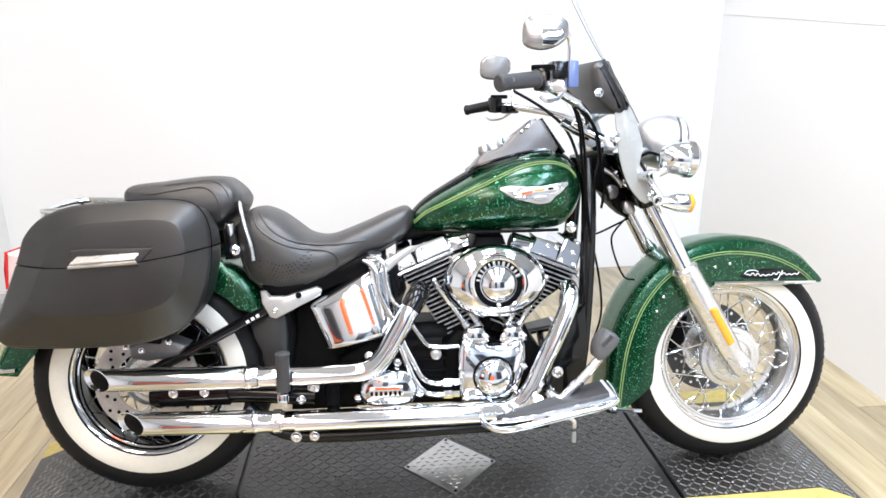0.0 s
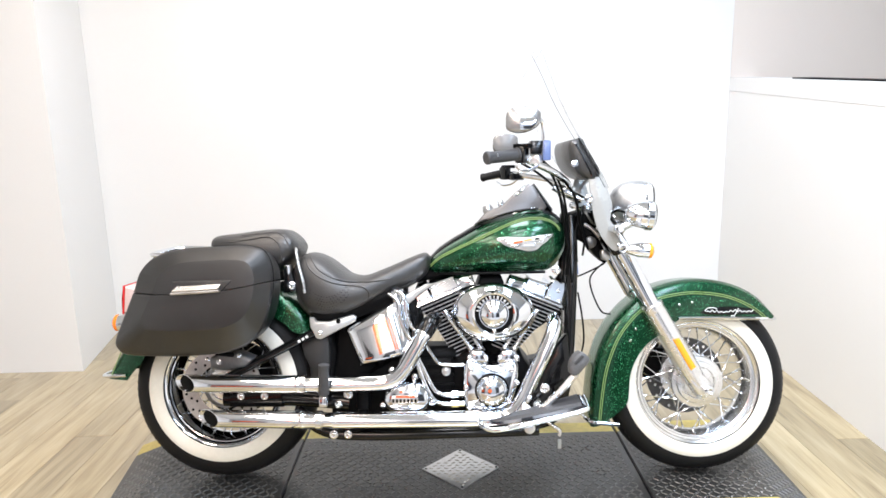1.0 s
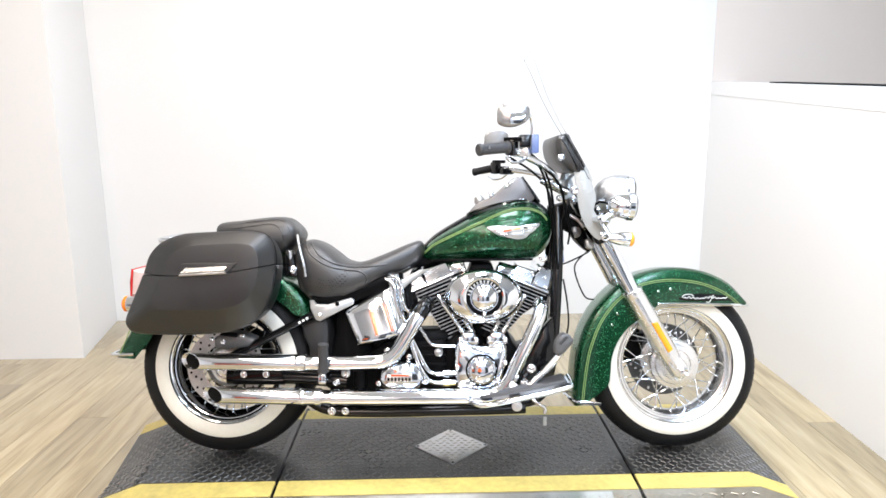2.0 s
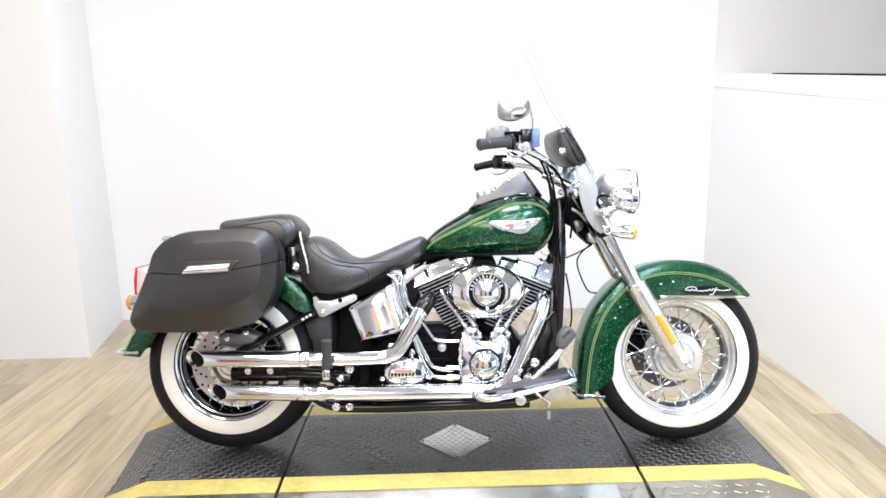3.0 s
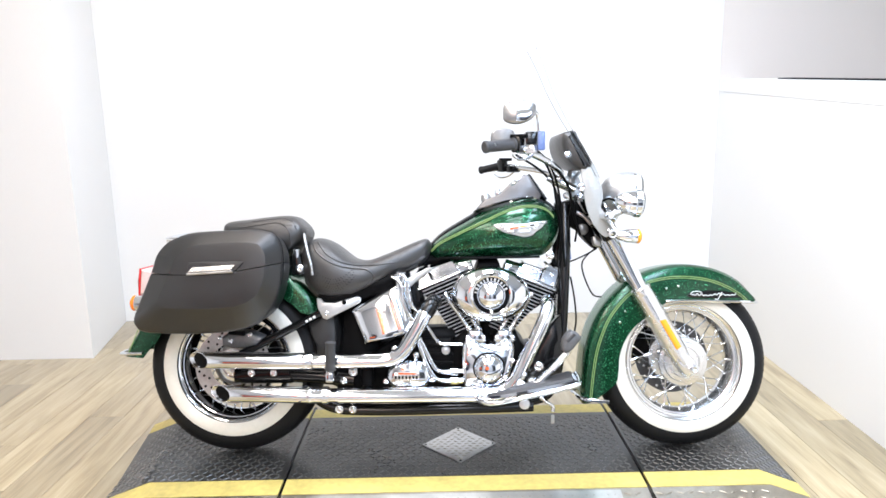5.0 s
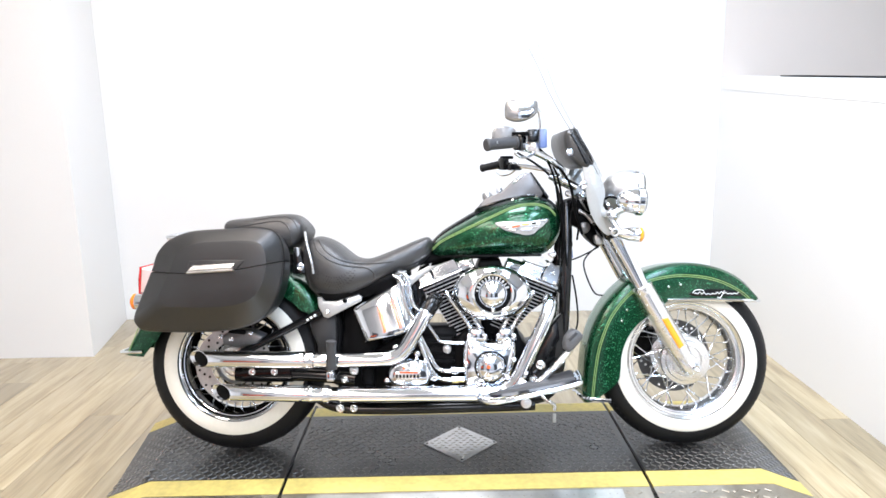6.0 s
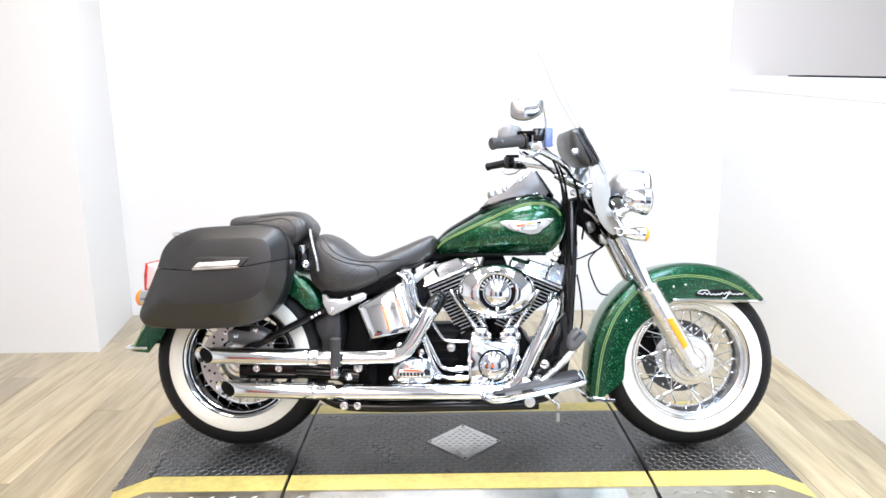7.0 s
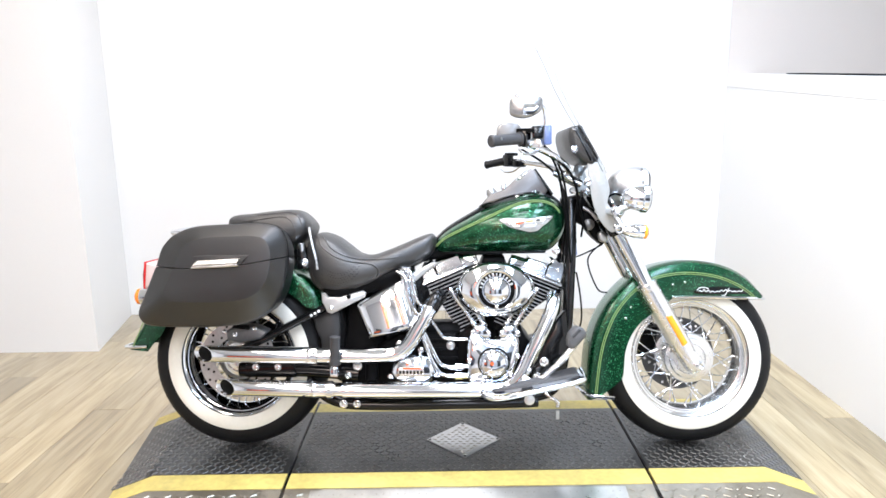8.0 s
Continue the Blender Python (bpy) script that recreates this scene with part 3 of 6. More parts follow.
# luggage rack, tail lamp, rear signals
rack = part("luggage_rack", tube([(-0.56, -0.09, 0.79), (-0.70, -0.10, 0.795), (-0.90, -0.10, 0.80), (-0.97, -0.09, 0.80), (-0.985, -0.05, 0.80), (-0.985, 0.05, 0.80), (-0.97, 0.09, 0.80), (-0.90, 0.10, 0.80), (-0.56, 0.09, 0.79)], 0.008, 10, 6), M_CHROME, bike, "chrome tubular luggage rack")
for s in (-1, 1):
    part("stay", tube([(-0.965, s * 0.09, 0.80), (-0.985, s * 0.095, 0.76), (-0.995, s * 0.09, 0.70), (-0.98, s * 0.08, 0.64)], 0.007, 8, 5), M_CHROME, rack)
    sig = part("rear_signal", turned([(0.010, 0), (0.022, 0.15), (0.026, 0.5), (0.026, 1.0)], (-1.02, s * 0.13, 0.578), (-1.072, s * 0.13, 0.578), 24), M_CHROME, bike, "chrome bullet turn signal")
    part("lens", turned([(0.026, 0), (0.026, 0.6), (0.018, 1.0)], (-1.072, s * 0.13, 0.578), (-1.088, s * 0.13, 0.578), 24), M_TANGERINE, sig, "amber lens")
    part("stalk", rod((-1.03, s * 0.13, 0.578), (-1.03, 0, 0.585), 0.009), M_CHROME, sig)
tail = part("tail_lamp", slab([(-1.092, 0.680), (-1.04, 0.672), (-1.02, 0.60), (-1.100, 0.592)], -0.055, 0.055, 0.008), M_PINK, bike, "pale translucent tail lamp")
part("lens", slab([(-1.096, 0.682), (-1.091, 0.684), (-1.099, 0.590), (-1.105, 0.592), (-1.104, 0.64)], -0.056, 0.056, 0.004), M_RED, tail, "red lens")

# engine: crankcase, cylinders with fins, heads, rocker boxes
part("crankcase", slab([(-0.03, 0.27), (-0.035, 0.43), (0.01, 0.47), (0.06, 0.46), (0.10, 0.44), (0.14, 0.46), (0.185, 0.468), (0.200, 0.435), (0.225, 0.405), (0.22, 0.28), (0.17, 0.25)], -0.10, 0.12, 0.012), M_DARK, bike, "black engine crankcase")
TILT = radians(22.5)
# foot of each cylinder, side it leans to, outer fin edge against height, rocker box span
CYL = ((0.03, -1, ((0.02, 0.052), (0.176, 0.080), (0.187, 0.091), (0.225, 0.088)), (-0.056, 0.088)),
       (0.13, 1, ((0.02, 0.033), (0.155, 0.082), (0.178, 0.112), (0.225, 0.112)), (-0.030, 0.104)))
for foot_x, lean, edge, (in_u, out_u) in CYL:
    d = Vector((lean * math.sin(TILT), 0, math.cos(TILT)))
    wdt = Vector((lean * math.cos(TILT), 0, -math.sin(TILT)))
    a = Vector((foot_x, 0, 0.44))

    def loc(u, h):
        q = a + wdt * u + d * h
        return (q.x, q.z)

    def outer(h):
        return float(np.interp(h, [e[0] for e in edge], [e[1] for e in edge]))
    barrel = part("cylinder", slab([loc(-0.04, 0.0), loc(-0.04, 0.222)] + [loc(outer(h) - 0.008, h) for h in (0.222, 0.19, 0.17, 0.12, 0.06, 0.0)], -0.066, 0.066, 0.004), M_DARK, bike, "black finned engine cylinder")
    fin = None
    rot = Matrix(((wdt.x, 0, d.x), (0, 1, 0), (wdt.z, 0, d.z))).to_4x4()
    for k in range(17):
        h = 0.020 + k * 0.0123
        w, head = outer(h) + 0.046, h > 0.176
        m = Matrix.Translation(a + d * h + wdt * (w / 2 - 0.046)) @ rot @ Matrix.Diagonal((w, 0.146 if not head else 0.168, 1, 1))
        if fin is None:
            fin = part("fin", rbox((0, 0, 0), (1, 1, 0.0030), 0), M_FIN, barrel, "bare metal cooling fin")
            fin.matrix_local = m
        else:
            same_mesh("fin", fin, m, barrel)
    # rocker box: flange, two smooth covers, breather
    box = part("rocker_box", slab([loc(in_u, 0.222), loc(in_u, 0.231), loc(out_u + 0.004, 0.231), loc(out_u + 0.004, 0.222)], -0.100, 0.094, 0.003), M_CHROME, bike, "chromed rocker box")
    split = 0.036 if lean < 0 else 0.045
    part("cover", slab([loc(in_u, 0.232), loc(in_u + 0.004, 0.272), loc(split - 0.004, 0.277), loc(split - 0.001, 0.272), loc(split - 0.001, 0.232)], -0.097, 0.09, 0.006), M_CHROME, box, "smooth chromed rocker cover", 22)
    high = 0.282 if lean < 0 else 0.300
    part("cover", slab([loc(split + 0.001, 0.232), loc(split + 0.001, high - 0.006), loc(split + 0.006, high), loc(out_u - 0.014, high), loc(out_u - 0.004, high - 0.018), loc(out_u, 0.232)], -0.094, 0.088, 0.006), M_CHROME, box, "smooth chromed rocker cover", 22)
    for o in box.children:
        for v in o.data.vertices:
            if v.co.y < 0:
                v.co.y += 0.12 * max(0, (v.co - a).dot(d) - 0.234)  # the sides draw in towards the top
    for u, h in ((0.010, 0.262), (split - 0.012, 0.265), (out_u - 0.026, 0.270), (out_u - 0.012, 0.241), (split + 0.012, 0.241)):
        q = loc(u, h)
        bolt("bolt", q[0], -0.095 + 0.12 * (h - 0.234), q[1], 0.0045, box)
    q0, q1 = loc(in_u + 0.006, 0.238), loc(in_u - 0.050, 0.232)
    part("breather", turned([(0.030, 0), (0.030, 0.10), (0.026, 0.12), (0.027, 0.16), (0.0275, 0.93), (0.023, 1)], (q0[0], -0.065, q0[1]), (q1[0], -0.065, q1[1]), 28), M_CHROME, box, "chrome breather cover")
    # pushrod tubes
    foot, reach = (0.047, -0.085) if lean < 0 else (0.143, 0.075)
    for off in (-0.011, 0.013):
        part("pushrod_tube", turned([(0.0105, 0), (0.0105, 0.12), (0.0075, 0.14), (0.0075, 0.55), (0.0095, 0.57), (0.0095, 1)], (foot + off * 1.3, -0.105, 0.472), (foot + reach + off * 1.6, -0.088, 0.60), 16), M_CHROME, bike, "chrome pushrod tube")
    part("tappet_block", slab([(foot - 0.036, 0.446), (foot - 0.026, 0.470), (foot - 0.018, 0.482), (foot + 0.018, 0.482), (foot + 0.026, 0.470), (foot + 0.036, 0.446), (foot + 0.02, 0.436), (foot - 0.02, 0.436)], -0.135, -0.07, 0.006), M_CHROME, bike, "chrome tappet block")
    for off in (-0.026, 0.026):
        bolt("bolt", foot + off, -0.135, 0.459, 0.006, bike)
# black valley between the cylinders
part("intake", slab([(0.075, 0.45), (0.055, 0.52), (0.03, 0.62), (0.06, 0.70), (0.13, 0.70), (0.16, 0.62), (0.13, 0.52), (0.115, 0.45)], -0.06, 0.06, 0.008), M_DARK, bike, "black intake manifold")
part("spark_lead", tube([(0.012, -0.07, 0.60), (-0.012, -0.10, 0.585), (-0.018, -0.10, 0.560), (-0.004, -0.095, 0.53)], 0.006, 8, 5), M_DARK, bike, "black spark plug lead")
part("spark_lead", tube([(0.185, -0.07, 0.61), (0.205, -0.10, 0.59), (0.212, -0.10, 0.565), (0.200, -0.095, 0.54)], 0.006, 8, 5), M_DARK, bike, "black spark plug lead")
# cam cover
cam_cover = part("cam_cover", slab([(0.004, 0.445), (0.03, 0.462), (0.06, 0.448), (0.12, 0.448), (0.145, 0.460), (0.172, 0.445), (0.172, 0.38), (0.15, 0.315), (0.115, 0.285), (0.03, 0.283), (0.004, 0.32)], -0.15, -0.09, 0.012, 2), M_CHROME, bike, "chrome cam cover")
part("round_cover", lathe([(0.048, -0.140), (0.048, -0.160), (0.045, -0.164), (0.041, -0.160), (0.038, -0.166), (0.026, -0.171), (0.012, -0.173), (0.001, -0.173)], 0.090, 0.368, 40), M_CHROME, cam_cover, "domed chrome timer cover")
part("gasket_ring", lathe([(0.053, -0.149), (0.053, -0.153), (0.048, -0.153), (0.048, -0.149)], 0.090, 0.368, 40, True), M_DARK, cam_cover)
for q in range(5):
    t = 2 * math.pi * q / 5 + 0.3
    bolt("screw", 0.090 + 0.032 * math.cos(t), -0.166, 0.368 + 0.032 * math.sin(t), 0.0035, cam_cover, M_STEEL, 0.005)
for px, pz in ((0.026, 0.432), (0.152, 0.432), (0.020, 0.312), (0.145, 0.330), (0.010, 0.375), (0.168, 0.39), (0.085, 0.292)):
    bolt("bolt", px, -0.149, pz, 0.0065, cam_cover)
# orange glint mirrored in the timer cover, painted on as a dot
part("mark", lathe([(0.006, -0.1735), (0.006, -0.1745)], 0.083, 0.372, 12), M_ORANGE, cam_cover)
# gearbox, side cover, oil lines
gearbox = part("gearbox", slab([(-0.30, 0.27), (-0.30, 0.40), (-0.22, 0.45), (-0.03, 0.45), (-0.02, 0.27)], -0.10, 0.13, 0.01), M_DARK, bike, "black gearbox casing")
for z in (0.335, 0.365, 0.395, 0.425):
    part("rib", rbox((-0.07, -0.103, z), (0.085, 0.012, 0.010), 0.003), M_DARK, gearbox)
part("plug", lathe([(0.014, -0.1), (0.014, -0.115), (0.01, -0.118)], -0.052, 0.41, 16), M_STEEL, gearbox)
side = part("side_cover", slab([(-0.258, 0.338), (-0.242, 0.372), (-0.20, 0.390), (-0.15, 0.386), (-0.120, 0.360), (-0.114, 0.325), (-0.14, 0.297), (-0.225, 0.296), (-0.252, 0.312)], -0.168, -0.09, 0.016, 3), M_CHROME, bike, "chrome gearbox side cover")
part("plate", slab([(-0.235, 0.335), (-0.230, 0.352), (-0.150, 0.355), (-0.148, 0.330), (-0.225, 0.322)], -0.166, -0.171, 0.003), M_SATIN, side)
for k in range(7):
    part("letter_bar", rbox((-0.226 + k * 0.0115, -0.1715, 0.336), (0.007, 0.002, 0.011), 0.0006), M_DARK, side)
# red glint of the mirrored orange, painted on as a bar
part("red_bar", rbox((-0.188, -0.1715, 0.349), (0.06, 0.002, 0.006), 0.0006), M_ORANGE, side)
for px, pz in ((-0.107, 0.315), (-0.262, 0.309), (-0.160, 0.400), (-0.225, 0.395)):
    bolt("bolt", px, -0.13, pz, 0.008, side)
for pts, r in ((((-0.135, -0.12, 0.535), (-0.118, -0.13, 0.506), (-0.100, -0.13, 0.477), (-0.075, -0.13, 0.442), (-0.045, -0.13, 0.436), (0.004, -0.13, 0.436)), 0.0058),
               (((-0.165, -0.12, 0.52), (-0.147, -0.135, 0.479), (-0.105, -0.135, 0.387), (-0.085, -0.135, 0.354), (-0.055, -0.135, 0.342), (0.002, -0.135, 0.344)), 0.0072),
               (((-0.170, -0.12, 0.51), (-0.150, -0.138, 0.463), (-0.113, -0.138, 0.364), (-0.086, -0.138, 0.323), (-0.054, -0.138, 0.313), (0.001, -0.138, 0.314)), 0.0072)):
    ln = part("oil_line", tube([Vector(q) for q in pts], r, 12, 6), M_CHROME, bike, "chrome oil line")
    if r > 0.007:
        part("fitting", turned([(0.012, 0), (0.012, 0.55), (0.009, 0.6), (0.009, 1)], (-0.036, pts[-1][1], pts[-1][2]), (0.004, pts[-1][1], pts[-1][2]), 6), M_CHROME, ln)
        part("collar", turned([(0.010, 0), (0.012, 0.3), (0.012, 0.7), (0.010, 1)], Vector(pts[1]) + Vector((-0.006, 0, 0.012)), Vector(pts[1]) + Vector((0.006, 0, -0.014)), 12), M_CHROME, ln)
part("starter", turned([(0.024, 0), (0.030, 0.1), (0.030, 0.9), (0.024, 1)], (-0.16, -0.06, 0.450), (-0.02, -0.06, 0.450), 20), M_DARK, bike, "black starter motor")

# oil tank with wrapped chrome cover
def dented_panel(tl, tr, br, bl, front, back, nu=36, nv=16):
    """A chromed panel, bowed outwards and a little wavy across, with its edges turned back."""
    bm = bmesh.new()
    tl, tr, br, bl = (Vector((x, 0, z)) for x, z in (tl, tr, br, bl))
    grid = []
    for j in range(nv + 1):
        row = []
        for i in range(nu + 1):
            u, v = i / nu, j / nv
            p = tl.lerp(tr, u).lerp(bl.lerp(br, u), v)
            e = max(abs(2 * u - 1), abs(2 * v - 1)) ** 14
            y = front + 0.15 * (p.z - 0.54) + 0.055 * (u - 0.50) ** 2 + 0.02 * e + 0.0004 * math.sin(u * 16 - 1.6 * v + 0.8) * u - 0.0030 * math.exp(-((u - 0.70 - 0.06 * v) / 0.06) ** 2)
            row.append(bm.verts.new((p.x, y, p.z)))
        grid.append(row)
    for j in range(nv):
        for i in range(nu):
            bm.faces.new((grid[j][i], grid[j][i + 1], grid[j + 1][i + 1], grid[j + 1][i]))
    rim = grid[0] + [r[-1] for r in grid[1:]] + grid[-1][-2::-1] + [r[0] for r in grid[-2:0:-1]]
    far = [bm.verts.new((v.co.x, back, v.co.z)) for v in rim]
    for i in range(len(rim)):
        j = (i + 1) % len(rim)
        bm.faces.new((rim[i], rim[j], far[j], far[i]))
    bm.faces.new(far)
    return bm


oil = part("oil_tank", dented_panel((-0.366, 0.540), (-0.172, 0.648), (-0.140, 0.466), (-0.318, 0.428), -0.158, -0.02), M_CHROME, bike, "chrome horseshoe oil tank", 50)
part("seam", tube([(-0.205, -0.150, 0.628), (-0.192, -0.154, 0.57), (-0.182, -0.150, 0.497)], 0.008, 8, 5), M_CHROME, oil)
part("hose", tube([(-0.215, -0.14, 0.655), (-0.180, -0.165, 0.652), (-0.172, -0.165, 0.60), (-0.160, -0.165, 0.56), (-0.135, -0.15, 0.53)], 0.0055, 10, 6), M_CHROME, oil, "chrome oil hose")
part("hose", tube([(-0.225, -0.14, 0.650), (-0.195, -0.162, 0.630), (-0.190, -0.162, 0.58), (-0.170, -0.162, 0.53), (-0.150, -0.15, 0.50)], 0.0055, 10, 6), M_CHROME, oil, "chrome oil hose")
part("filler", turned([(0.018, 0), (0.02, 0.5), (0.016, 1)], (-0.20, -0.13, 0.63), (-0.198, -0.135, 0.668), 16), M_CHROME, oil)
part("battery_cover", slab([(-0.42, 0.56), (-0.34, 0.615), (-0.20, 0.668), (-0.172, 0.655), (-0.19, 0.62), (-0.36, 0.56)], -0.12, 0.12, 0.006), M_DARK, bike, "black frame cover beneath the saddle")
part("frame_backbone", tube([(-0.17, 0, 0.69), (-0.05, 0, 0.71), (0.10, 0, 0.72)], 0.03, 14, 4), M_DARK, bike, "black frame backbone")
part("tank_bracket", slab([(-0.196, 0.632), (-0.159, 0.650), (-0.112, 0.676), (-0.085, 0.676), (-0.135, 0.642), (-0.168, 0.612)], -0.112, -0.10, 0.003), M_ALLOY, bike, "pale metal tank bracket")
part("frame_gusset", slab([(-0.165, 0.625), (-0.135, 0.618), (-0.122, 0.56), (-0.145, 0.50), (-0.165, 0.55)], -0.075, 0.06, 0.004), M_BLACK, bike, "gloss black frame gusset")

# frame
for s in (-1, 1):
    part("down_tube", tube([(0.35, s * 0.05, 0.88), (0.350, s * 0.07, 0.76), (0.345, s * 0.085, 0.62), (0.335, s * 0.09, 0.42), (0.318, s * 0.09, 0.30), (0.28, s * 0.1, 0.235), (0.18, s * 0.11, 0.215)], 0.019, 14, 6), M_BLACK, bike, "gloss black frame tube")
    part("lower_rail", tube([(0.24, s * 0.11, 0.205), (0.0, s * 0.12, 0.201), (-0.30, s * 0.12, 0.196), (-0.44, s * 0.12, 0.21), (-0.53, s * 0.115, 0.275)], 0.020, 14, 6), M_BLACK, bike, "gloss black frame tube")
    part("seat_stay", tube([(-0.13, s * 0.05, 0.71), (-0.27, s * 0.085, 0.640), (-0.42, s * 0.115, 0.554), (-0.50, s * 0.12, 0.511), (-0.64, s * 0.12, 0.439), (-0.76, s * 0.12, 0.378)], 0.0135, 12, 6), M_BLACK, bike, "gloss black swingarm stay")
    part("swingarm", tube([(-0.36, s * 0.12, 0.30), (-0.55, s * 0.12, 0.315), (-0.76, s * 0.12, 0.315)], 0.024, 12, 6, squash=0.6), M_BLACK, bike, "gloss black swingarm")
    part("axle_plate", slab([(-0.735, 0.295), (-0.735, 0.338), (-0.575, 0.350), (-0.565, 0.294)], s * 0.142, s * 0.125, 0.004), M_BLACK, bike)
for px, pz in ((-0.698, 0.331), (-0.624, 0.331)):
    bolt("axle_bolt", px, -0.142, pz, 0.009, bike, M_SATIN)
for px, pz, r in ((-0.36, 0.335, 0.012), (-0.391, 0.302, 0.009), (-0.22, 0.409, 0.009), (0.256, 0.349, 0.012), (-0.409, 0.204, 0.011), (-0.364, 0.204, 0.010), (0.209, 0.22, 0.014)):
    bolt("frame_bolt", px, -0.14, pz, r, bike, M_SATIN, 0.014)
part("neck", slab([(0.352, 0.885), (0.392, 0.895), (0.412, 0.862), (0.452, 0.785), (0.474, 0.742), (0.462, 0.724), (0.440, 0.742), (0.425, 0.757), (0.405, 0.785), (0.378, 0.80), (0.352, 0.82)], -0.05, 0.05, 0.008), M_DARK, bike, "black steering head")
for z in np.linspace(0.42, 0.55, 9):
    part("regulator_fin", rbox((0.352, 0, z), (0.03, 0.10, 0.006), 0.001), M_STEEL, bike)
part("regulator", rbox((0.348, -0.02, 0.485), (0.022, 0.14, 0.16), 0.004), M_SATIN, bike, "finned silver voltage regulator")
part("inner_guard", slab([(-0.535, 0.50), (-0.505, 0.42), (-0.497, 0.345), (-0.42, 0.34), (-0.40, 0.46), (-0.42, 0.56), (-0.49, 0.55)], -0.085, 0.085, 0.012), M_DARK, bike, "matt black inner mudguard")
part("guard_panel", slab([(-0.515, 0.49), (-0.490, 0.41), (-0.485, 0.37), (-0.435, 0.37), (-0.422, 0.45), (-0.435, 0.53)], -0.095, -0.08, 0.008, 2), M_PLASTIC, bike)
# added black filler that closes the dark gap below the saddle
part("fill_block", slab([(-0.43, 0.24), (-0.42, 0.40), (-0.40, 0.55), (-0.33, 0.56), (-0.28, 0.45), (-0.26, 0.24)], -0.07, 0.1, 0.01), M_DARK, bike, "black filler block below the saddle")
strut = part("fender_strut", slab([(-0.476, 0.596), (-0.466, 0.592), (-0.453, 0.583), (-0.416, 0.582), (-0.341, 0.604), (-0.329, 0.597), (-0.332, 0.583), (-0.442, 0.526), (-0.457, 0.531), (-0.474, 0.567)], -0.135, -0.12, 0.004), M_ALLOY, bike, "pale alloy mudguard strut")
bolt("bolt", -0.443, -0.135, 0.548, 0.006, strut)
bolt("bolt", -0.385, -0.135, 0.585, 0.006, strut, M_DARK)
part("gusset", slab([(-0.555, 0.655), (-0.555, 0.73), (-0.53, 0.735), (-0.512, 0.66)], -0.125, -0.10, 0.004), M_BLACK, bike, "black case bracket")
part("bracket_post", rod((-0.538, -0.11, 0.70), (-0.540, -0.12, 0.745), 0.012), M_CHROME, bike, "chrome docking post")
bolt("bracket_bolt", -0.530, -0.125, 0.680, 0.010, bike, M_CHROME, 0.012)
caliper = part("rear_caliper", slab([(-0.795, 0.452), (-0.760, 0.470), (-0.700, 0.470), (-0.655, 0.450), (-0.680, 0.422), (-0.755, 0.410), (-0.795, 0.420)], -0.135, -0.09, 0.008), M_CALIPER, bike, "grey alloy rear brake caliper")
for px, pz in ((-0.80, 0.45), (-0.765, 0.44), (-0.70, 0.46)):
    bolt("bolt", px, -0.135, pz, 0.006, caliper, M_CHROME)
part("slot", slab([(-0.775, 0.462), (-0.77, 0.470), (-0.72, 0.470), (-0.715, 0.462), (-0.72, 0.455)], -0.137, -0.13, 0.002), M_DARK, caliper)
# passenger peg, folded up
peg = part("passenger_peg", turned([(0.011, 0), (0.016, 0.03), (0.0155, 0.9), (0.017, 0.93), (0.017, 0.98), (0.013, 1)], (-0.419, -0.225, 0.360), (-0.416, -0.225, 0.456), 18), M_GREY_RUBBER, bike, "folded rubber passenger footpeg")
part("clevis", rbox((-0.422, -0.215, 0.339), (0.024, 0.03, 0.032), 0.005), M_CHROME, peg)
part("mount", rod((-0.422, -0.215, 0.330), (-0.422, -0.10, 0.325), 0.012), M_BLACK, peg)
part("rear_master_cylinder", turned([(0.022, 0), (0.022, 0.6), (0.016, 0.65), (0.016, 1)], (-0.313, -0.14, 0.345), (-0.313, -0.14, 0.258), 16), M_DARK, bike, "black rear brake cylinder")

# muffler ends, clamps
for cx, cz, r in ((-0.49, 0.381, 0.029), (-0.445, 0.266, 0.029), (-0.10, 0.2675, 0.026)):
    cl = part("clamp", turned([(r - 0.003, 0), (r, 0.1), (r, 0.9), (r - 0.003, 1)], (cx - 0.010, -0.18, cz), (cx + 0.010, -0.18, cz), 28), M_CHROME, bike, "chrome exhaust clamp")
    bolt("bolt", cx, -0.18 - r * 0.8, cz + r * 0.5, 0.005, cl)
part("heat_shield", tube([(-0.40, -0.186, 0.267), (-0.1, -0.187, 0.268), (0.05, -0.187, 0.269)], 0.0255, 18, 4), M_CHROME, lo_m)

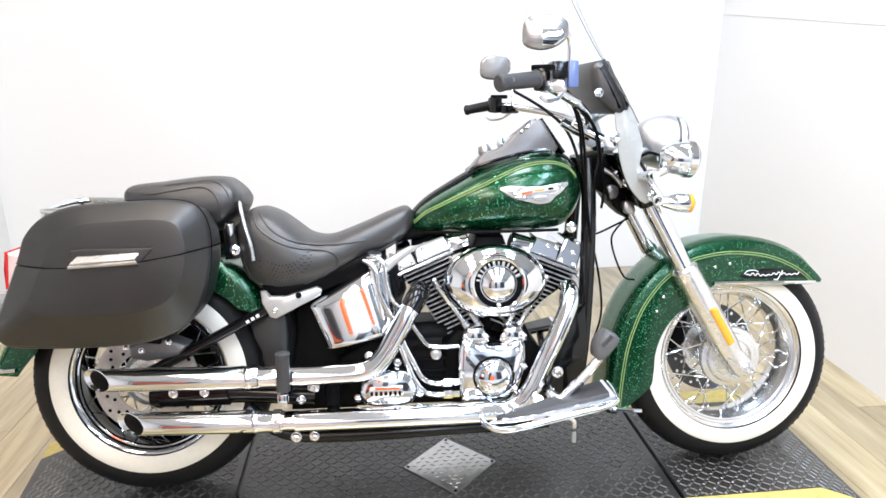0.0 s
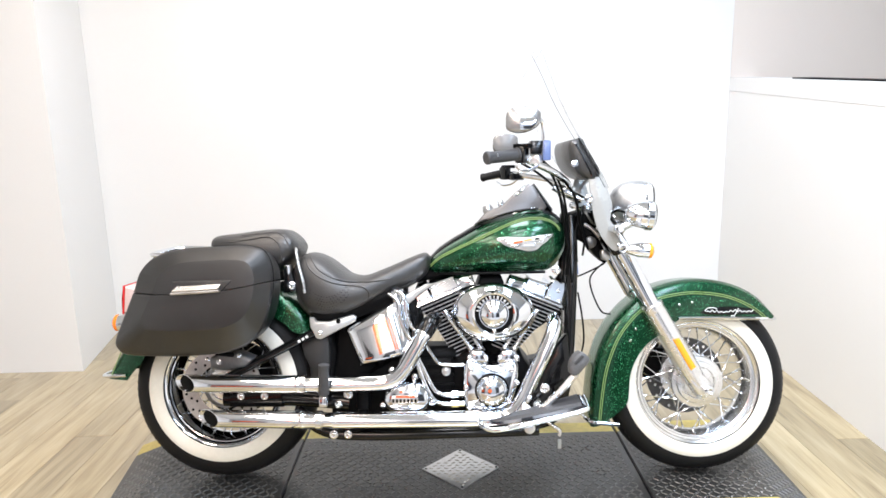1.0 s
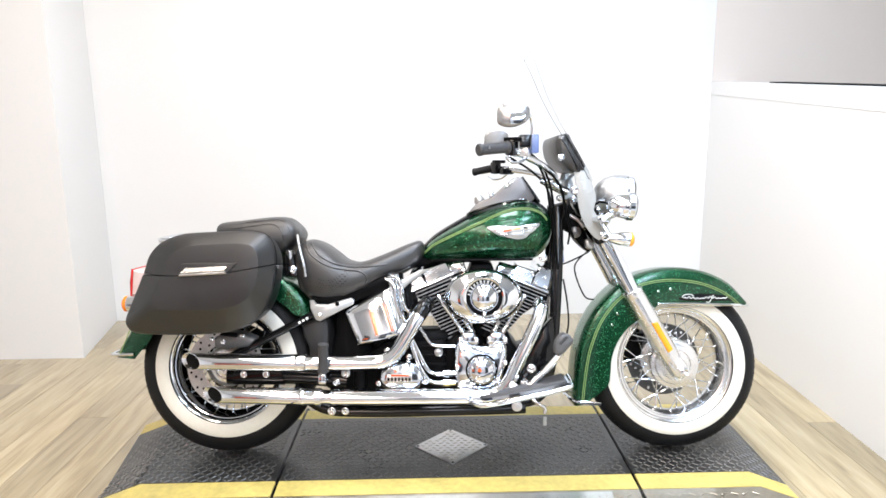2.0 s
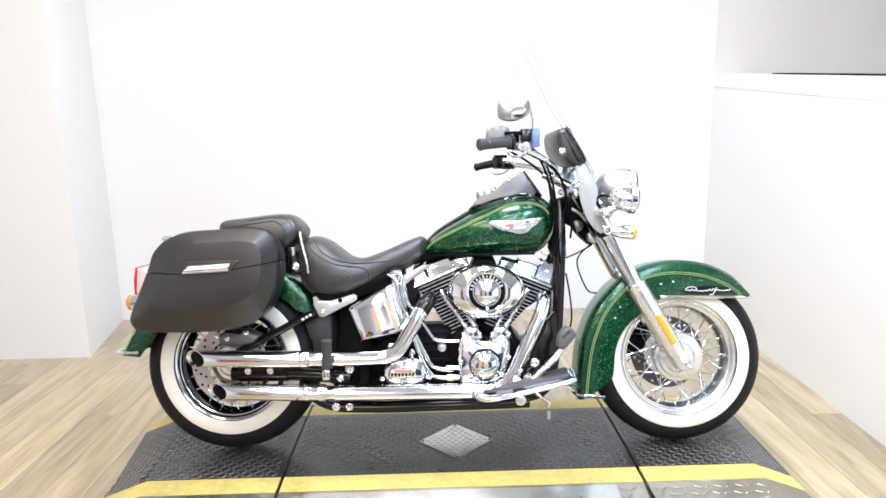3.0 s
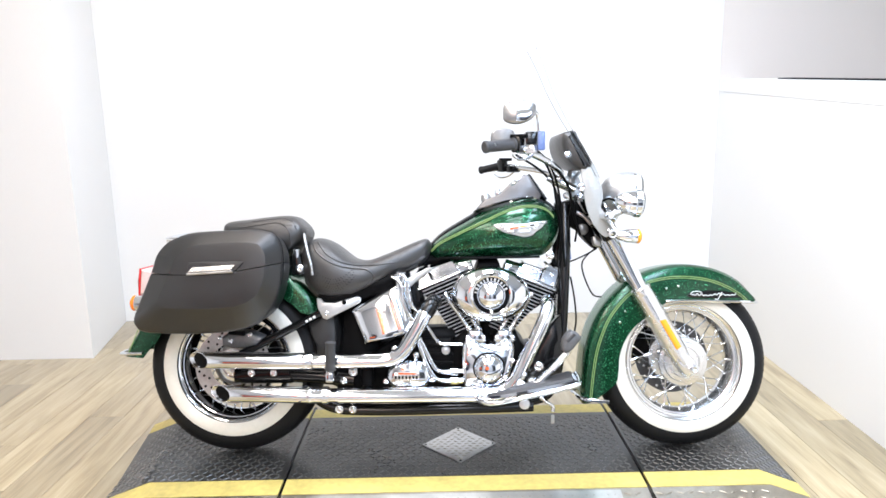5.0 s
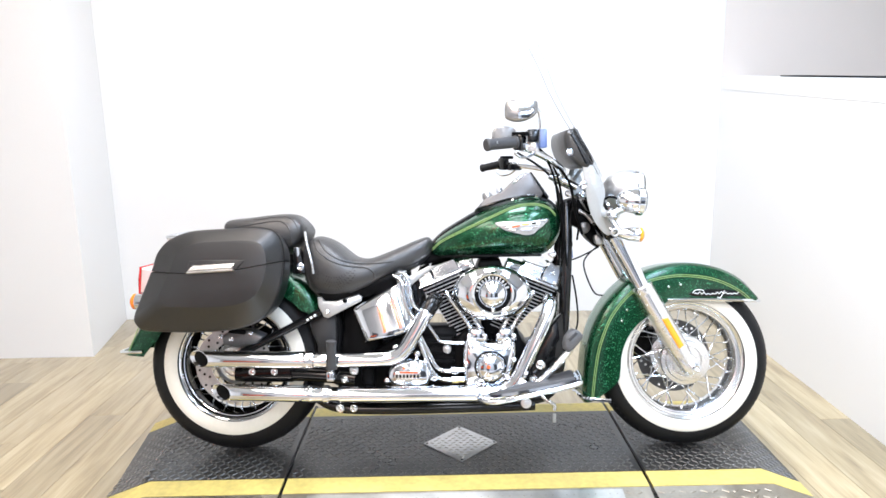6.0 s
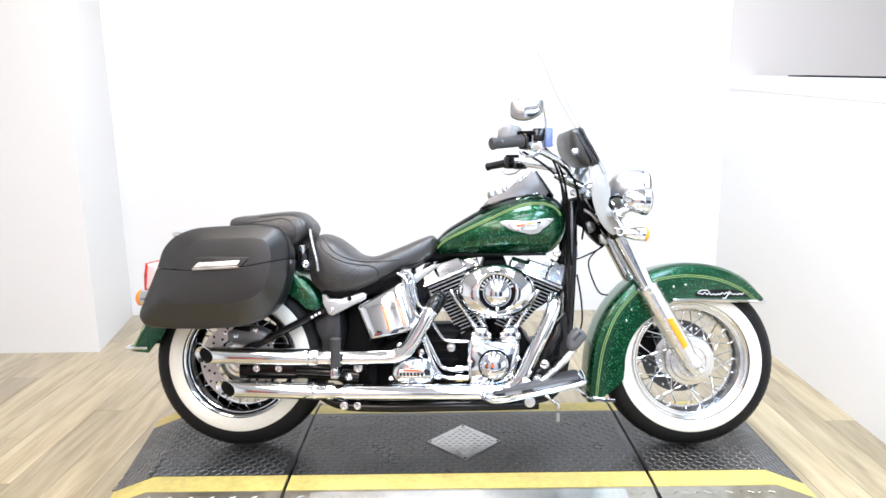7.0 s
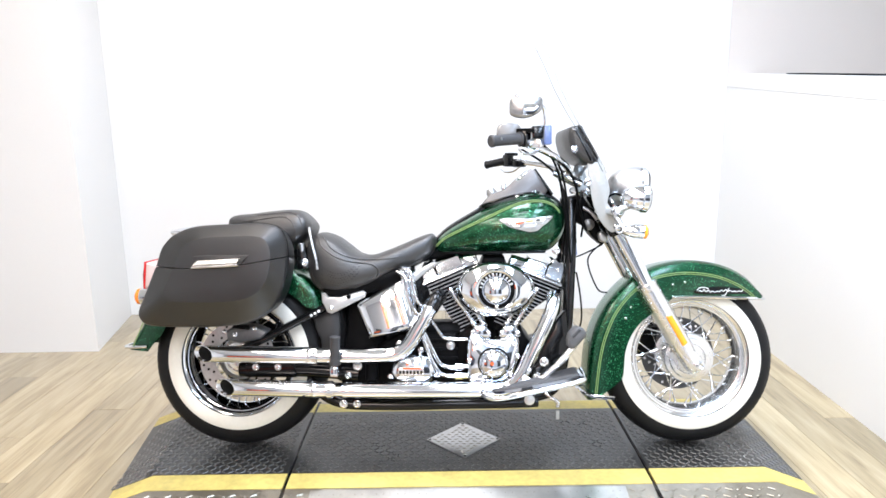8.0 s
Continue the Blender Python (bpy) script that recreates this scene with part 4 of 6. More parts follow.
# floorboard and brake pedal
for s in (-1, 1):
    fb = part("floorboard", loft([[Vector((0.062 + t * 0.290, s * (0.19 + 0.115 * v), 0.283 + 0.064 * t + 0.009 * h)) for v, h in ((0.15 + 0.55 * (1 - t) ** 1.2, 0), (0.15 + 0.55 * (1 - t) ** 1.2, 1), (1 - 0.30 * (1 - t) ** 4, 1), (1 - 0.30 * (1 - t) ** 4, 0))] for t in np.linspace(0, 1, 14)]), M_CHROME, bike, "chrome-edged rider's floorboard")
    part("pad", loft([[Vector((0.078 + t * 0.262, s * (0.20 + 0.096 * v), 0.2955 + 0.0585 * t + 0.006 * h)) for v, h in ((0.17 + 0.55 * (1 - t) ** 1.2, 0), (0.20 + 0.55 * (1 - t) ** 1.2, 1), (0.96 - 0.30 * (1 - t) ** 4, 1), (1 - 0.30 * (1 - t) ** 4, 0))] for t in np.linspace(0, 1, 14)]), M_GREY_RUBBER, fb, "grey rubber floorboard pad")
    part("rail", tube([(0.050, s * 0.225, 0.284), (0.053, s * 0.268, 0.281), (0.10, s * 0.304, 0.284), (0.23, s * 0.309, 0.312), (0.340, s * 0.308, 0.337), (0.360, s * 0.28, 0.346), (0.362, s * 0.215, 0.350)], 0.0075, 10, 6), M_CHROME, fb)
    part("bracket", rod((0.19, s * 0.22, 0.315), (0.19, s * 0.1, 0.25), 0.014), M_SATIN, fb)
    part("bracket", rod((0.30, s * 0.24, 0.325), (0.29, s * 0.1, 0.25), 0.012), M_BLACK, fb)
# widened to close the dark gap between exhaust pipe and down tube
part("bracket_plate", slab([(0.21, 0.25), (0.21, 0.33), (0.25, 0.40), (0.285, 0.47), (0.33, 0.52), (0.338, 0.42), (0.33, 0.27), (0.29, 0.235)], -0.13, -0.09, 0.006), M_BLACK, bike, "black footboard mount plate, widened to fill a dark gap")
part("side_stand_tab", tube([(0.262, -0.13, 0.24), (0.285, -0.14, 0.225), (0.302, -0.14, 0.212), (0.303, -0.14, 0.195)], 0.0065, 10, 5), M_SATIN, bike, "bright side-stand tab")
part("tag", rbox((0.303, -0.14, 0.168), (0.012, 0.006, 0.03), 0.002), M_MILKY, bike, "small white tag")

# fork, headlamp, windscreen
fork_top, fork_mid, fork_low = Vector((0.422, 0, 0.900)), Vector((0.598, 0, 0.586)), Vector((0.746, 0, 0.332))
for s in (-1, 1):
    y = Vector((0, s * 0.105, 0))
    leg = part("fork_leg", turned([(0.026, 0), (0.026, 1)], fork_top + y, fork_mid + y + Vector((0.01, 0, -0.02)), 24), M_CHROME, bike, "chromed fork leg")
    part("cover", turned([(0.027, 0), (0.029, 0.02), (0.029, 0.98), (0.026, 1)], fork_top + y + Vector((0.01, 0, -0.02)), Vector((0.498, 0, 0.76)) + y, 24), M_BLACK, leg, "black fork cover")
    part("slider", turned([(0.026, 0), (0.035, 0.02), (0.035, 0.70), (0.032, 0.80), (0.029, 0.93), (0.022, 1.0)], fork_mid + y, fork_low + y + Vector((0.02, 0, -0.03)), 28), M_SATIN, leg, "satin alloy fork slider")
    part("collar", turned([(0.030, 0), (0.0355, 0.2), (0.0355, 0.8), (0.033, 1)], fork_mid + y - Vector((0.006, 0, -0.012)), fork_mid + y + Vector((0.008, 0, -0.016)), 24), M_SATIN, leg)
    d = (fork_low - fork_mid).normalized()
    part("reflector", slab([(0.650, 0.490), (0.671, 0.494), (0.724, 0.404), (0.708, 0.392)], s * 0.146, s * 0.130, 0.004), M_AMBER, leg, "amber reflector strip")
    part("axle_holder", slab([(0.706, 0.366), (0.736, 0.384), (0.776, 0.351), (0.784, 0.317), (0.766, 0.302), (0.736, 0.309)], s * 0.135, s * 0.09, 0.008, 2), M_SATIN, leg)
    part("axle_nut", lathe([(0.016, s * 0.13), (0.016, s * 0.15), (0.010, s * 0.152), (0.001, s * 0.148)], 0.766, 0.328, 6), M_CHROME, leg)
part("front_caliper", slab([(0.60, 0.36), (0.64, 0.42), (0.69, 0.42), (0.68, 0.34), (0.63, 0.31)], 0.05, 0.11, 0.008), M_DARK, bike, "black front brake caliper")
part("mudguard_bracket", slab([(0.62, 0.50), (0.66, 0.53), (0.68, 0.47), (0.645, 0.45)], -0.10, -0.086, 0.004), M_CHROME, bike)
for z, h in ((0.875, 0.035), (0.79, 0.045)):
    x = float(np.interp(z, (0.642, 0.965), (0.565, 0.385)))
    part("fork_yoke", rbox((x, 0, z), (0.055, 0.25, h), 0.010, (0, 60, 0)), M_BLACK, bike, "black fork yoke")
# leather pouch behind the screen
pouch = part("screen_pouch", slab([(0.330, 1.116), (0.326, 1.085), (0.338, 1.046), (0.364, 1.014), (0.395, 0.999), (0.414, 1.012), (0.390, 1.075), (0.362, 1.12), (0.345, 1.123)], -0.155, 0.155, 0.02, 2), M_LEATHER, bike, "black leather screen pouch")
part("flap", slab([(0.362, 1.121), (0.369, 1.117), (0.415, 1.040), (0.422, 1.018), (0.410, 1.010), (0.388, 1.065)], -0.15, 0.15, 0.006, 2), M_LEATHER, pouch)
bolt("stud", 0.344, -0.155, 1.050, 0.009, pouch)

# handlebar, grips, controls, mirrors
bar_r = [(0.335, -0.05, 0.985), (0.315, -0.13, 1.005), (0.265, -0.22, 1.035), (0.20, -0.29, 1.062), (0.155, -0.33, 1.078), (0.082, -0.378, 1.082)]
handlebar = part("handlebar", tube(bar_r[::-1] + [(x + 0.03, -y, z - 0.062 * (-y / 0.385) ** 2) for x, y, z in bar_r], 0.0105, 12, 6), M_CHROME, bike, "chrome pull-back handlebar")
for s in (-1, 1):
    lo, fw = (0.050, 0.014) if s > 0 else (0.0, 0.0)
    ga, gb, gr = ((0.056, -0.385, 1.077), (0.146, -0.337, 1.087), 0.0168) if s < 0 else ((0.076, 0.385, 1.020), (0.160, 0.337, 1.038), 0.0145)
    g = part("grip", turned([(gr * 0.9, 0), (gr * 1.08, 0.03), (gr * 1.08, 0.10), (gr * 0.96, 0.13), (gr, 0.93), (gr * 1.15, 0.95), (gr * 1.15, 1)], ga, gb, 20), M_GREY_RUBBER if s < 0 else M_RUBBER, handlebar, "rubber grip")
    part("switch_housing", rbox((0.158 + fw * 0.2, s * 0.326, 1.086 - lo), (0.030, 0.04, 0.048), 0.009, (0, 0, s * 30)), M_BLACK, handlebar, "black switch housing")
    part("clutch_clamp" if s > 0 else "brake_clamp", rbox((0.188 + fw, s * 0.305, 1.073 - lo), (0.056, 0.03, 0.026), 0.008, (0, 0, s * 30)), M_SATIN if s < 0 else M_BLACK, handlebar)
    part("lever", tube([(0.205, s * 0.315, 1.062 - lo), (0.185, s * 0.35, 1.046 - lo), (0.155, s * 0.375, 1.042 - lo), (0.135, s * 0.40, 1.055 - lo)], 0.0045, 10, 6, squash=0.7), M_CHROME, handlebar, "polished lever")
    part("switch_button", rbox((0.160 + fw, s * 0.330, 1.110 - lo), (0.045, 0.03, 0.012), 0.003, (0, 0, s * 30)), M_DARK, handlebar)
    part("riser", tube([(0.300, s * 0.055, 0.990), (0.335, s * 0.055, 0.970), (0.375, s * 0.06, 0.95)], 0.013, 12, 4), M_CHROME, handlebar)
part("reservoir", rbox((0.198, -0.30, 1.106), (0.034, 0.05, 0.038), 0.006), M_BLACK, handlebar, "black brake fluid reservoir")
part("reservoir_cap", rbox((0.228, -0.30, 1.098), (0.022, 0.04, 0.056), 0.004), M_BLUE, handlebar, "dark blue plastic cover")
for s in (-1, 1):
    mirror = part("mirror", body([(0.113, 1.158, 1.185, 0.004), (0.118, 1.150, 1.200, 0.010), (0.135, 1.143, 1.212, 0.016), (0.16, 1.142, 1.214, 0.020), (0.185, 1.150, 1.211, 0.018), (0.202, 1.162, 1.203, 0.012), (0.208, 1.172, 1.195, 0.004)], 2.4, 24, 4, y=s * 0.345), M_SHELL, bike, "rounded chrome mirror")
    if s > 0:
        for v in mirror.data.vertices:
            v.co.x += 0.004
            v.co.z -= 0.034
    part("glass", slab([(0.128, 1.15), (0.124, 1.19), (0.15, 1.206), (0.19, 1.202), (0.198, 1.175), (0.175, 1.152)] if s < 0 else [(0.127, 1.116), (0.122, 1.146), (0.138, 1.171), (0.195, 1.175), (0.205, 1.15), (0.190, 1.116)], s * 0.345 - 0.0185, s * 0.345 - 0.0215, 0.001, 2) if s > 0 else slab([(0.150, 1.150), (0.150, 1.182), (0.19, 1.182), (0.196, 1.165), (0.178, 1.15)], -0.3665, -0.3635, 0.001), M_MIRRORED_GREY if s > 0 else M_CHROME, mirror, "mirror face")
    if s < 0:
        part("stem", tube([(0.200, -0.345, 1.180), (0.214, -0.33, 1.170), (0.219, -0.315, 1.13), (0.215, -0.305, 1.08)], 0.006, 10, 6), M_CHROME, mirror, "thin chrome mirror stem")
    else:
        part("stem", tube([(0.200, 0.345, 1.120), (0.214, 0.33, 1.095), (0.214, 0.315, 1.02)], 0.005, 10, 6), M_CHROME, mirror, "thin chrome mirror stem")

# cables and hoses
for pts, r, mat in ((((0.20, -0.29, 1.065), (0.25, -0.22, 1.045), (0.30, -0.15, 0.985), (0.328, -0.10, 0.90), (0.335, -0.09, 0.80), (0.330, -0.09, 0.70)), 0.005, M_BLACK),
                    (((0.19, -0.30, 1.055), (0.25, -0.24, 1.03), (0.29, -0.18, 0.97), (0.312, -0.13, 0.89), (0.33, -0.11, 0.80), (0.345, -0.11, 0.68)), 0.005, M_BLACK),
                    (((0.22, -0.28, 1.06), (0.29, -0.2, 1.01), (0.345, -0.14, 0.95), (0.372, -0.10, 0.86), (0.40, -0.08, 0.78)), 0.006, M_BLACK),
                    (((0.22, 0.28, 1.06), (0.29, 0.2, 1.01), (0.335, 0.1, 0.95), (0.345, 0.0, 0.86), (0.355, -0.02, 0.76)), 0.006, M_BLACK),
                    (((0.445, -0.085, 0.735), (0.415, -0.10, 0.712), (0.402, -0.10, 0.685), (0.412, -0.10, 0.64), (0.440, -0.095, 0.585), (0.470, -0.09, 0.575)), 0.0035, M_BLACK),
                    (((0.45, -0.085, 0.735), (0.42, -0.07, 0.715), (0.375, -0.07, 0.695), (0.345, -0.07, 0.69)), 0.0035, M_BLACK),
                    (((0.372, -0.06, 0.64), (0.385, -0.07, 0.56), (0.39, -0.07, 0.48), (0.372, -0.07, 0.41)), 0.004, M_BLACK),
                    (((0.352, -0.075, 0.80), (0.362, -0.075, 0.75), (0.368, -0.07, 0.70)), 0.006, M_BLUE)):
    part("cable", tube([Vector(q) for q in pts], r * 0.75, 8, 6), M_DARK if mat is M_BLACK else mat, bike, "control cable")

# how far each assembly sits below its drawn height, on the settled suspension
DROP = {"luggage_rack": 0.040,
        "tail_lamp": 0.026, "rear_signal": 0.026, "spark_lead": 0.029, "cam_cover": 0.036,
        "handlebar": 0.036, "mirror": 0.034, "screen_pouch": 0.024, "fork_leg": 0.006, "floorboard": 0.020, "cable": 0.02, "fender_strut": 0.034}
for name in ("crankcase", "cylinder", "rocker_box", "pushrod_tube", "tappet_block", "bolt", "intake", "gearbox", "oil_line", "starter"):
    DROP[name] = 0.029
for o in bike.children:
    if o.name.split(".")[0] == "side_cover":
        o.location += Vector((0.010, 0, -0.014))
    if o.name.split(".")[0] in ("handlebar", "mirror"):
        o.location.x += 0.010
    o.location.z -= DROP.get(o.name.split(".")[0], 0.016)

def seated(p):
    """A point of the machine as drawn upright, moved to where it lies with the weight on the side stand."""
    x, y, z = p
    return Vector((0.9903 * x + 0.0062 * y + 0.0099 * z + 0.0069 + 0.0548 * x * z - 0.0016 * z * z - 0.0302 * x * y, y,
                   -0.0104 * x + 0.1195 * y + 0.9489 * z + 0.0201 + 0.0036 * x * z + 0.0549 * z * z - 0.0006 * x * y))


def chain(o):
    return chain(o.parent) @ o.matrix_basis if o.parent and o.parent != bike else o.matrix_basis.copy()


drawn = [(o, chain(o)) for o in bike.children_recursive]
for o, m in drawn:
    if o.data.users == 1:
        for v in o.data.vertices:
            v.co = seated(m @ v.co)
        o.matrix_basis = Matrix()
    else:
        o.matrix_basis = Matrix.Translation(seated(m.translation) - m.translation) @ m

def wheel(name, x, z, radius, half, rim_r, spokes, hub_r, hub_half, metal):
    near = [(rim_r + 0.006, -half * 0.9), (rim_r + 0.006, -half), (rim_r + 0.001, -half * 1.03), (rim_r - 0.005, -half * 0.98), (rim_r - 0.009, -half * 0.86),
            (rim_r - 0.015, -half * 0.83), (rim_r - 0.018, -half * 0.88), (rim_r - 0.022, -half * 0.85), (rim_r - 0.026, -half * 0.60), (rim_r - 0.032, -half * 0.2)]
    rim = part(name, lathe(near + [(r, -y) for r, y in reversed(near)] + [(rim_r - 0.006, half * 0.78), (rim_r - 0.020, half * 0.4), (rim_r - 0.020, -half * 0.4), (rim_r - 0.006, -half * 0.78)], x, z, 72, True), metal, bike, "chromed wire-spoked wheel")
    h = half * 1.12
    # dark rings put the black surroundings mirrored in the rim into colour
    for off in (0.0105, 0.0205) if metal is M_CHROME else ():
        part("rim_groove", lathe([(rim_r - off - 0.0016, -half * 0.90), (rim_r - off + 0.0016, -half * 0.90), (rim_r - off + 0.0016, -half * 0.80), (rim_r - off - 0.0016, -half * 0.80)], x, z, 72, True), M_DARK, rim)
    side = [(rim_r + 0.004, -h * 0.90), (rim_r + 0.012, -h * 1.0), (rim_r + 0.02, -h * 1.03)]
    edge = rim_r + (radius - rim_r) * 0.46
    crown = [(edge, -h * 1.0), (edge + 0.012, -h * 0.99), (radius - 0.022, -h * 0.84), (radius - 0.008, -h * 0.60), (radius - 0.0015, -h * 0.35), (radius, -h * 0.1)]
    half_prof = side + crown
    prof = half_prof + [(r, -y) for r, y in reversed(half_prof)] + [(rim_r - 0.004, h * 0.6), (rim_r - 0.004, -h * 0.6)]
    part("tyre", lathe(prof, x, z, 96, True), M_RUBBER, rim, "black tyre with a grooved tread")
    for s in (-1, 1):
        a, b = rim_r + 0.003, edge
        ww = [(a, -h * 1.015), (a + 0.004, -h * 1.045), ((a + b) / 2, -h * 1.06), (b - 0.004, -h * 1.03), (b, -h * 0.99), ((a + b) / 2, -h * 1.0)]
        part("whitewall", lathe([(r, y * -s) for r, y in ww], x, z, 96, True), M_WHITEWALL, rim, "cream white sidewall band")
    # tread grooves: shallow blocks standing on the crown
    block = bmesh.new()
    bmesh.ops.create_cube(block, size=1, matrix=Matrix.Diagonal((0.011, h * 0.55, 0.004, 1)))
    first = None
    for k in range(84):
        t = 2 * math.pi * k / 84
        for s in (-1, 1):
            m = Matrix.Translation((x, 0, z)) @ Matrix.Rotation(-t, 4, "Y") @ Matrix.Translation((radius - 0.0098, s * h * 0.40, 0)) @ Matrix.Rotation(radians(90), 4, "Y") @ Matrix.Rotation(s * 0.5, 4, "Z") @ Matrix.Rotation(s * -0.10, 4, "X")
            if first is None:
                first = part("tread_block", block, M_RUBBER, rim)
                first.matrix_local = m
            else:
                same_mesh("tread_block", first, m, rim)
    # hub
    part("hub", lathe([(0.018, -hub_half - 0.014), (0.027, -hub_half - 0.013), (0.029, -hub_half - 0.004), (hub_r * 0.58, -hub_half - 0.001), (hub_r * 0.62, -hub_half - 0.007), (hub_r * 0.78, -hub_half - 0.004),
                       (hub_r * 0.82, -hub_half + 0.003), (hub_r * 0.96, -hub_half + 0.006), (hub_r, -hub_half + 0.012), (hub_r, -hub_half + 0.02),
                       (hub_r * 0.7, -hub_half + 0.028), (hub_r * 0.55, 0), (hub_r * 0.7, hub_half - 0.02), (hub_r, hub_half - 0.014), (hub_r, hub_half), (0.02, hub_half + 0.01)],
                      x, z, 48), M_SATIN, rim, "satin alloy drum-shaped hub")
    sp = None
    for k in range(spokes):
        for s in (-1, 1):
            t = 2 * math.pi * (k + (0.5 if s > 0 else 0)) / spokes
            lean = 0.62 if k % 2 else -0.62
            a = Vector((x + hub_r * 0.86 * math.cos(t + lean), s * (hub_half - 0.012), z + hub_r * 0.86 * math.sin(t + lean)))
            b = Vector((x + (rim_r - 0.031) * math.cos(t), s * half * 0.12, z + (rim_r - 0.031) * math.sin(t)))
            m = Matrix.Translation(a) @ (b - a).to_track_quat("Z", "Y").to_matrix().to_4x4() @ Matrix.Diagonal((1, 1, (b - a).length, 1))
            if sp is None:
                sp = part("spoke", turned([(0.0018, 0), (0.0018, 0.9), (0.0032, 0.91), (0.0032, 1)], (0, 0, 0), (0, 0, 1), 8), M_CHROME, rim)
                sp.matrix_local = m
            else:
                same_mesh("spoke", sp, m, rim)
    return rim


def brake_disc(wheel_ob, x, z, y, outer, inner, disc_mat):
    part("brake_disc", lathe([(inner, y - 0.0025), (outer, y - 0.0025), (outer, y + 0.0025), (inner, y + 0.0025)], x, z, 64, True), disc_mat, wheel_ob, "drilled steel brake disc")
    hole = None
    for k in range(40):
        t = 2 * math.pi * k / 40
        r = outer - 0.012 - 0.013 * (k % 3)
        m = Matrix.Translation((x + r * math.cos(t), y - 0.0027, z + r * math.sin(t)))
        if hole is None:
            # holes drawn as dots; satin stands for the bright backdrop showing through
            hole = part("drill_hole", lathe([(0.0045, -0.0004), (0.0045, 0.0004)], 0, 0, 10), M_SATIN if disc_mat is M_DISC else M_DARK, wheel_ob)
            hole.matrix_local = m
        else:
            same_mesh("drill_hole", hole, m, wheel_ob)


front_wheel = wheel("front_wheel", FX, FZ, FR, 0.058, 0.200, 20, 0.086, 0.066, M_RIM)
brake_disc(front_wheel, FX, FZ, 0.07, 0.130, 0.075, M_DISC)
rear_wheel = wheel("rear_wheel", RX, RZ, RR, 0.064, 0.197, 20, 0.075, 0.06, M_CHROME)
brake_disc(rear_wheel, RX, RZ, -0.085, 0.130, 0.078, M_STEEL)
part("belt_pulley", lathe([(0.05, 0.075), (0.125, 0.075), (0.128, 0.085), (0.128, 0.105), (0.05, 0.105)], RX, RZ, 48, True), M_DARK, rear_wheel, "black belt pulley")


# mudguards
def ringed(cx, cz, a, r, y):
    return (cx + r * math.cos(radians(a)), y, cz + r * math.sin(radians(a)))


FRONT_GUARD = [(199, 0.372, 0.330), (192, 0.364, 0.250), (182, 0.350, 0.231), (168, 0.345, 0.230), (152, 0.347, 0.228), (137, 0.351, 0.224), (123, 0.356, 0.218), (112, 0.357, 0.226),
               (104, 0.357, 0.236), (94, 0.357, 0.230), (82, 0.357, 0.231), (70.7, 0.358, 0.243), (58, 0.356, 0.272), (49, 0.348, 0.302), (43.5, 0.341, 0.326)]
front_fender = part("front_fender", arch(GX, GZ, FRONT_GUARD, 0.088), M_GREEN, bike, "deep green flake front mudguard with full skirts")
rear_fender = part("rear_fender", arch(RX, RZ, [(174, 0.378, 0.306), (165, 0.360, 0.282), (157, 0.350, 0.268), (130, 0.350, 0.272), (105, 0.354, 0.28), (80, 0.357, 0.285), (66, 0.362, 0.286), (52, 0.368, 0.291), (43, 0.366, 0.297), (37, 0.361, 0.300), (32, 0.352, 0.322)], 0.102, shoulder=0.03),
                   M_GREEN, bike, "deep green flake rear mudguard")
for s in (-1, 1):
    part("trim", tube([(0.712, s * 0.090, 0.531), (0.80, s * 0.092, 0.531), (0.93, s * 0.092, 0.527), (1.010, s * 0.080, 0.524), (1.042, s * 0.045, 0.520)], 0.0058, 8, 5), M_CHROME, front_fender, "chrome trim strip")
    part("rear_trim", tube([(0.406, s * 0.02, 0.208), (0.412, s * 0.07, 0.206), (0.430, s * 0.088, 0.199), (0.470, s * 0.091, 0.194), (0.512, s * 0.091, 0.190)], 0.006, 8, 5), M_CHROME, front_fender, "chrome trim strip")
    for gap in (-0.0030, 0.0030):
        line = [ringed(GX, GZ, a, r + gap, s * 0.0885) for a, r in ((198, 0.345), (185, 0.320), (171, 0.310), (160, 0.308), (146, 0.312), (131, 0.317), (118, 0.320), (110, 0.320), (96, 0.314), (82, 0.311), (71, 0.312), (60, 0.313), (51, 0.313), (46.5, 0.311))]
        part("pinstripe", tube(line, 0.0015, 6, 5), M_GOLD, front_fender, "gold pinstripe")
    for px, pz in ((0.716, 0.575), (0.757, 0.582), (0.555, 0.461), (0.574, 0.499)):
        part("rivet", lathe([(0.0040, 0), (0.0040, s * 0.0015), (0.002, s * 0.003)], px, pz, 10, y=s * 0.0885), M_CHROME, front_fender)
# flowing silver script, drawn as a plain wavy shape on a black flash
part("flash", slab([(0.795, 0.556), (0.86, 0.566), (0.95, 0.558), (0.972, 0.540), (0.80, 0.541)], -0.0870, -0.0892, 0.001, 2), M_BLACK, front_fender, "black flash behind the script")
script = [(0.802 + 0.150 * t, -0.0912, 0.5505 + 0.0034 * math.sin(t * 64) * (0.35 + 0.65 * math.sin(t * 7 + 0.4) ** 2) + 0.002 * math.sin(t * 13)) for t in np.linspace(0, 1, 90)]
part("script", tube(script, 0.0012, 6, 2), M_WHITE_INK, front_fender, "silver script shape")
part("script_stroke", tube([(0.797, -0.0912, 0.553), (0.806, -0.0912, 0.562), (0.826, -0.0912, 0.563), (0.836, -0.0912, 0.558)], 0.0012, 6, 4), M_WHITE_INK, front_fender)
part("script_stroke", tube([(0.905, -0.0912, 0.560), (0.897, -0.0912, 0.546), (0.890, -0.0912, 0.536), (0.880, -0.0912, 0.537)], 0.0012, 6, 4), M_WHITE_INK, front_fender)
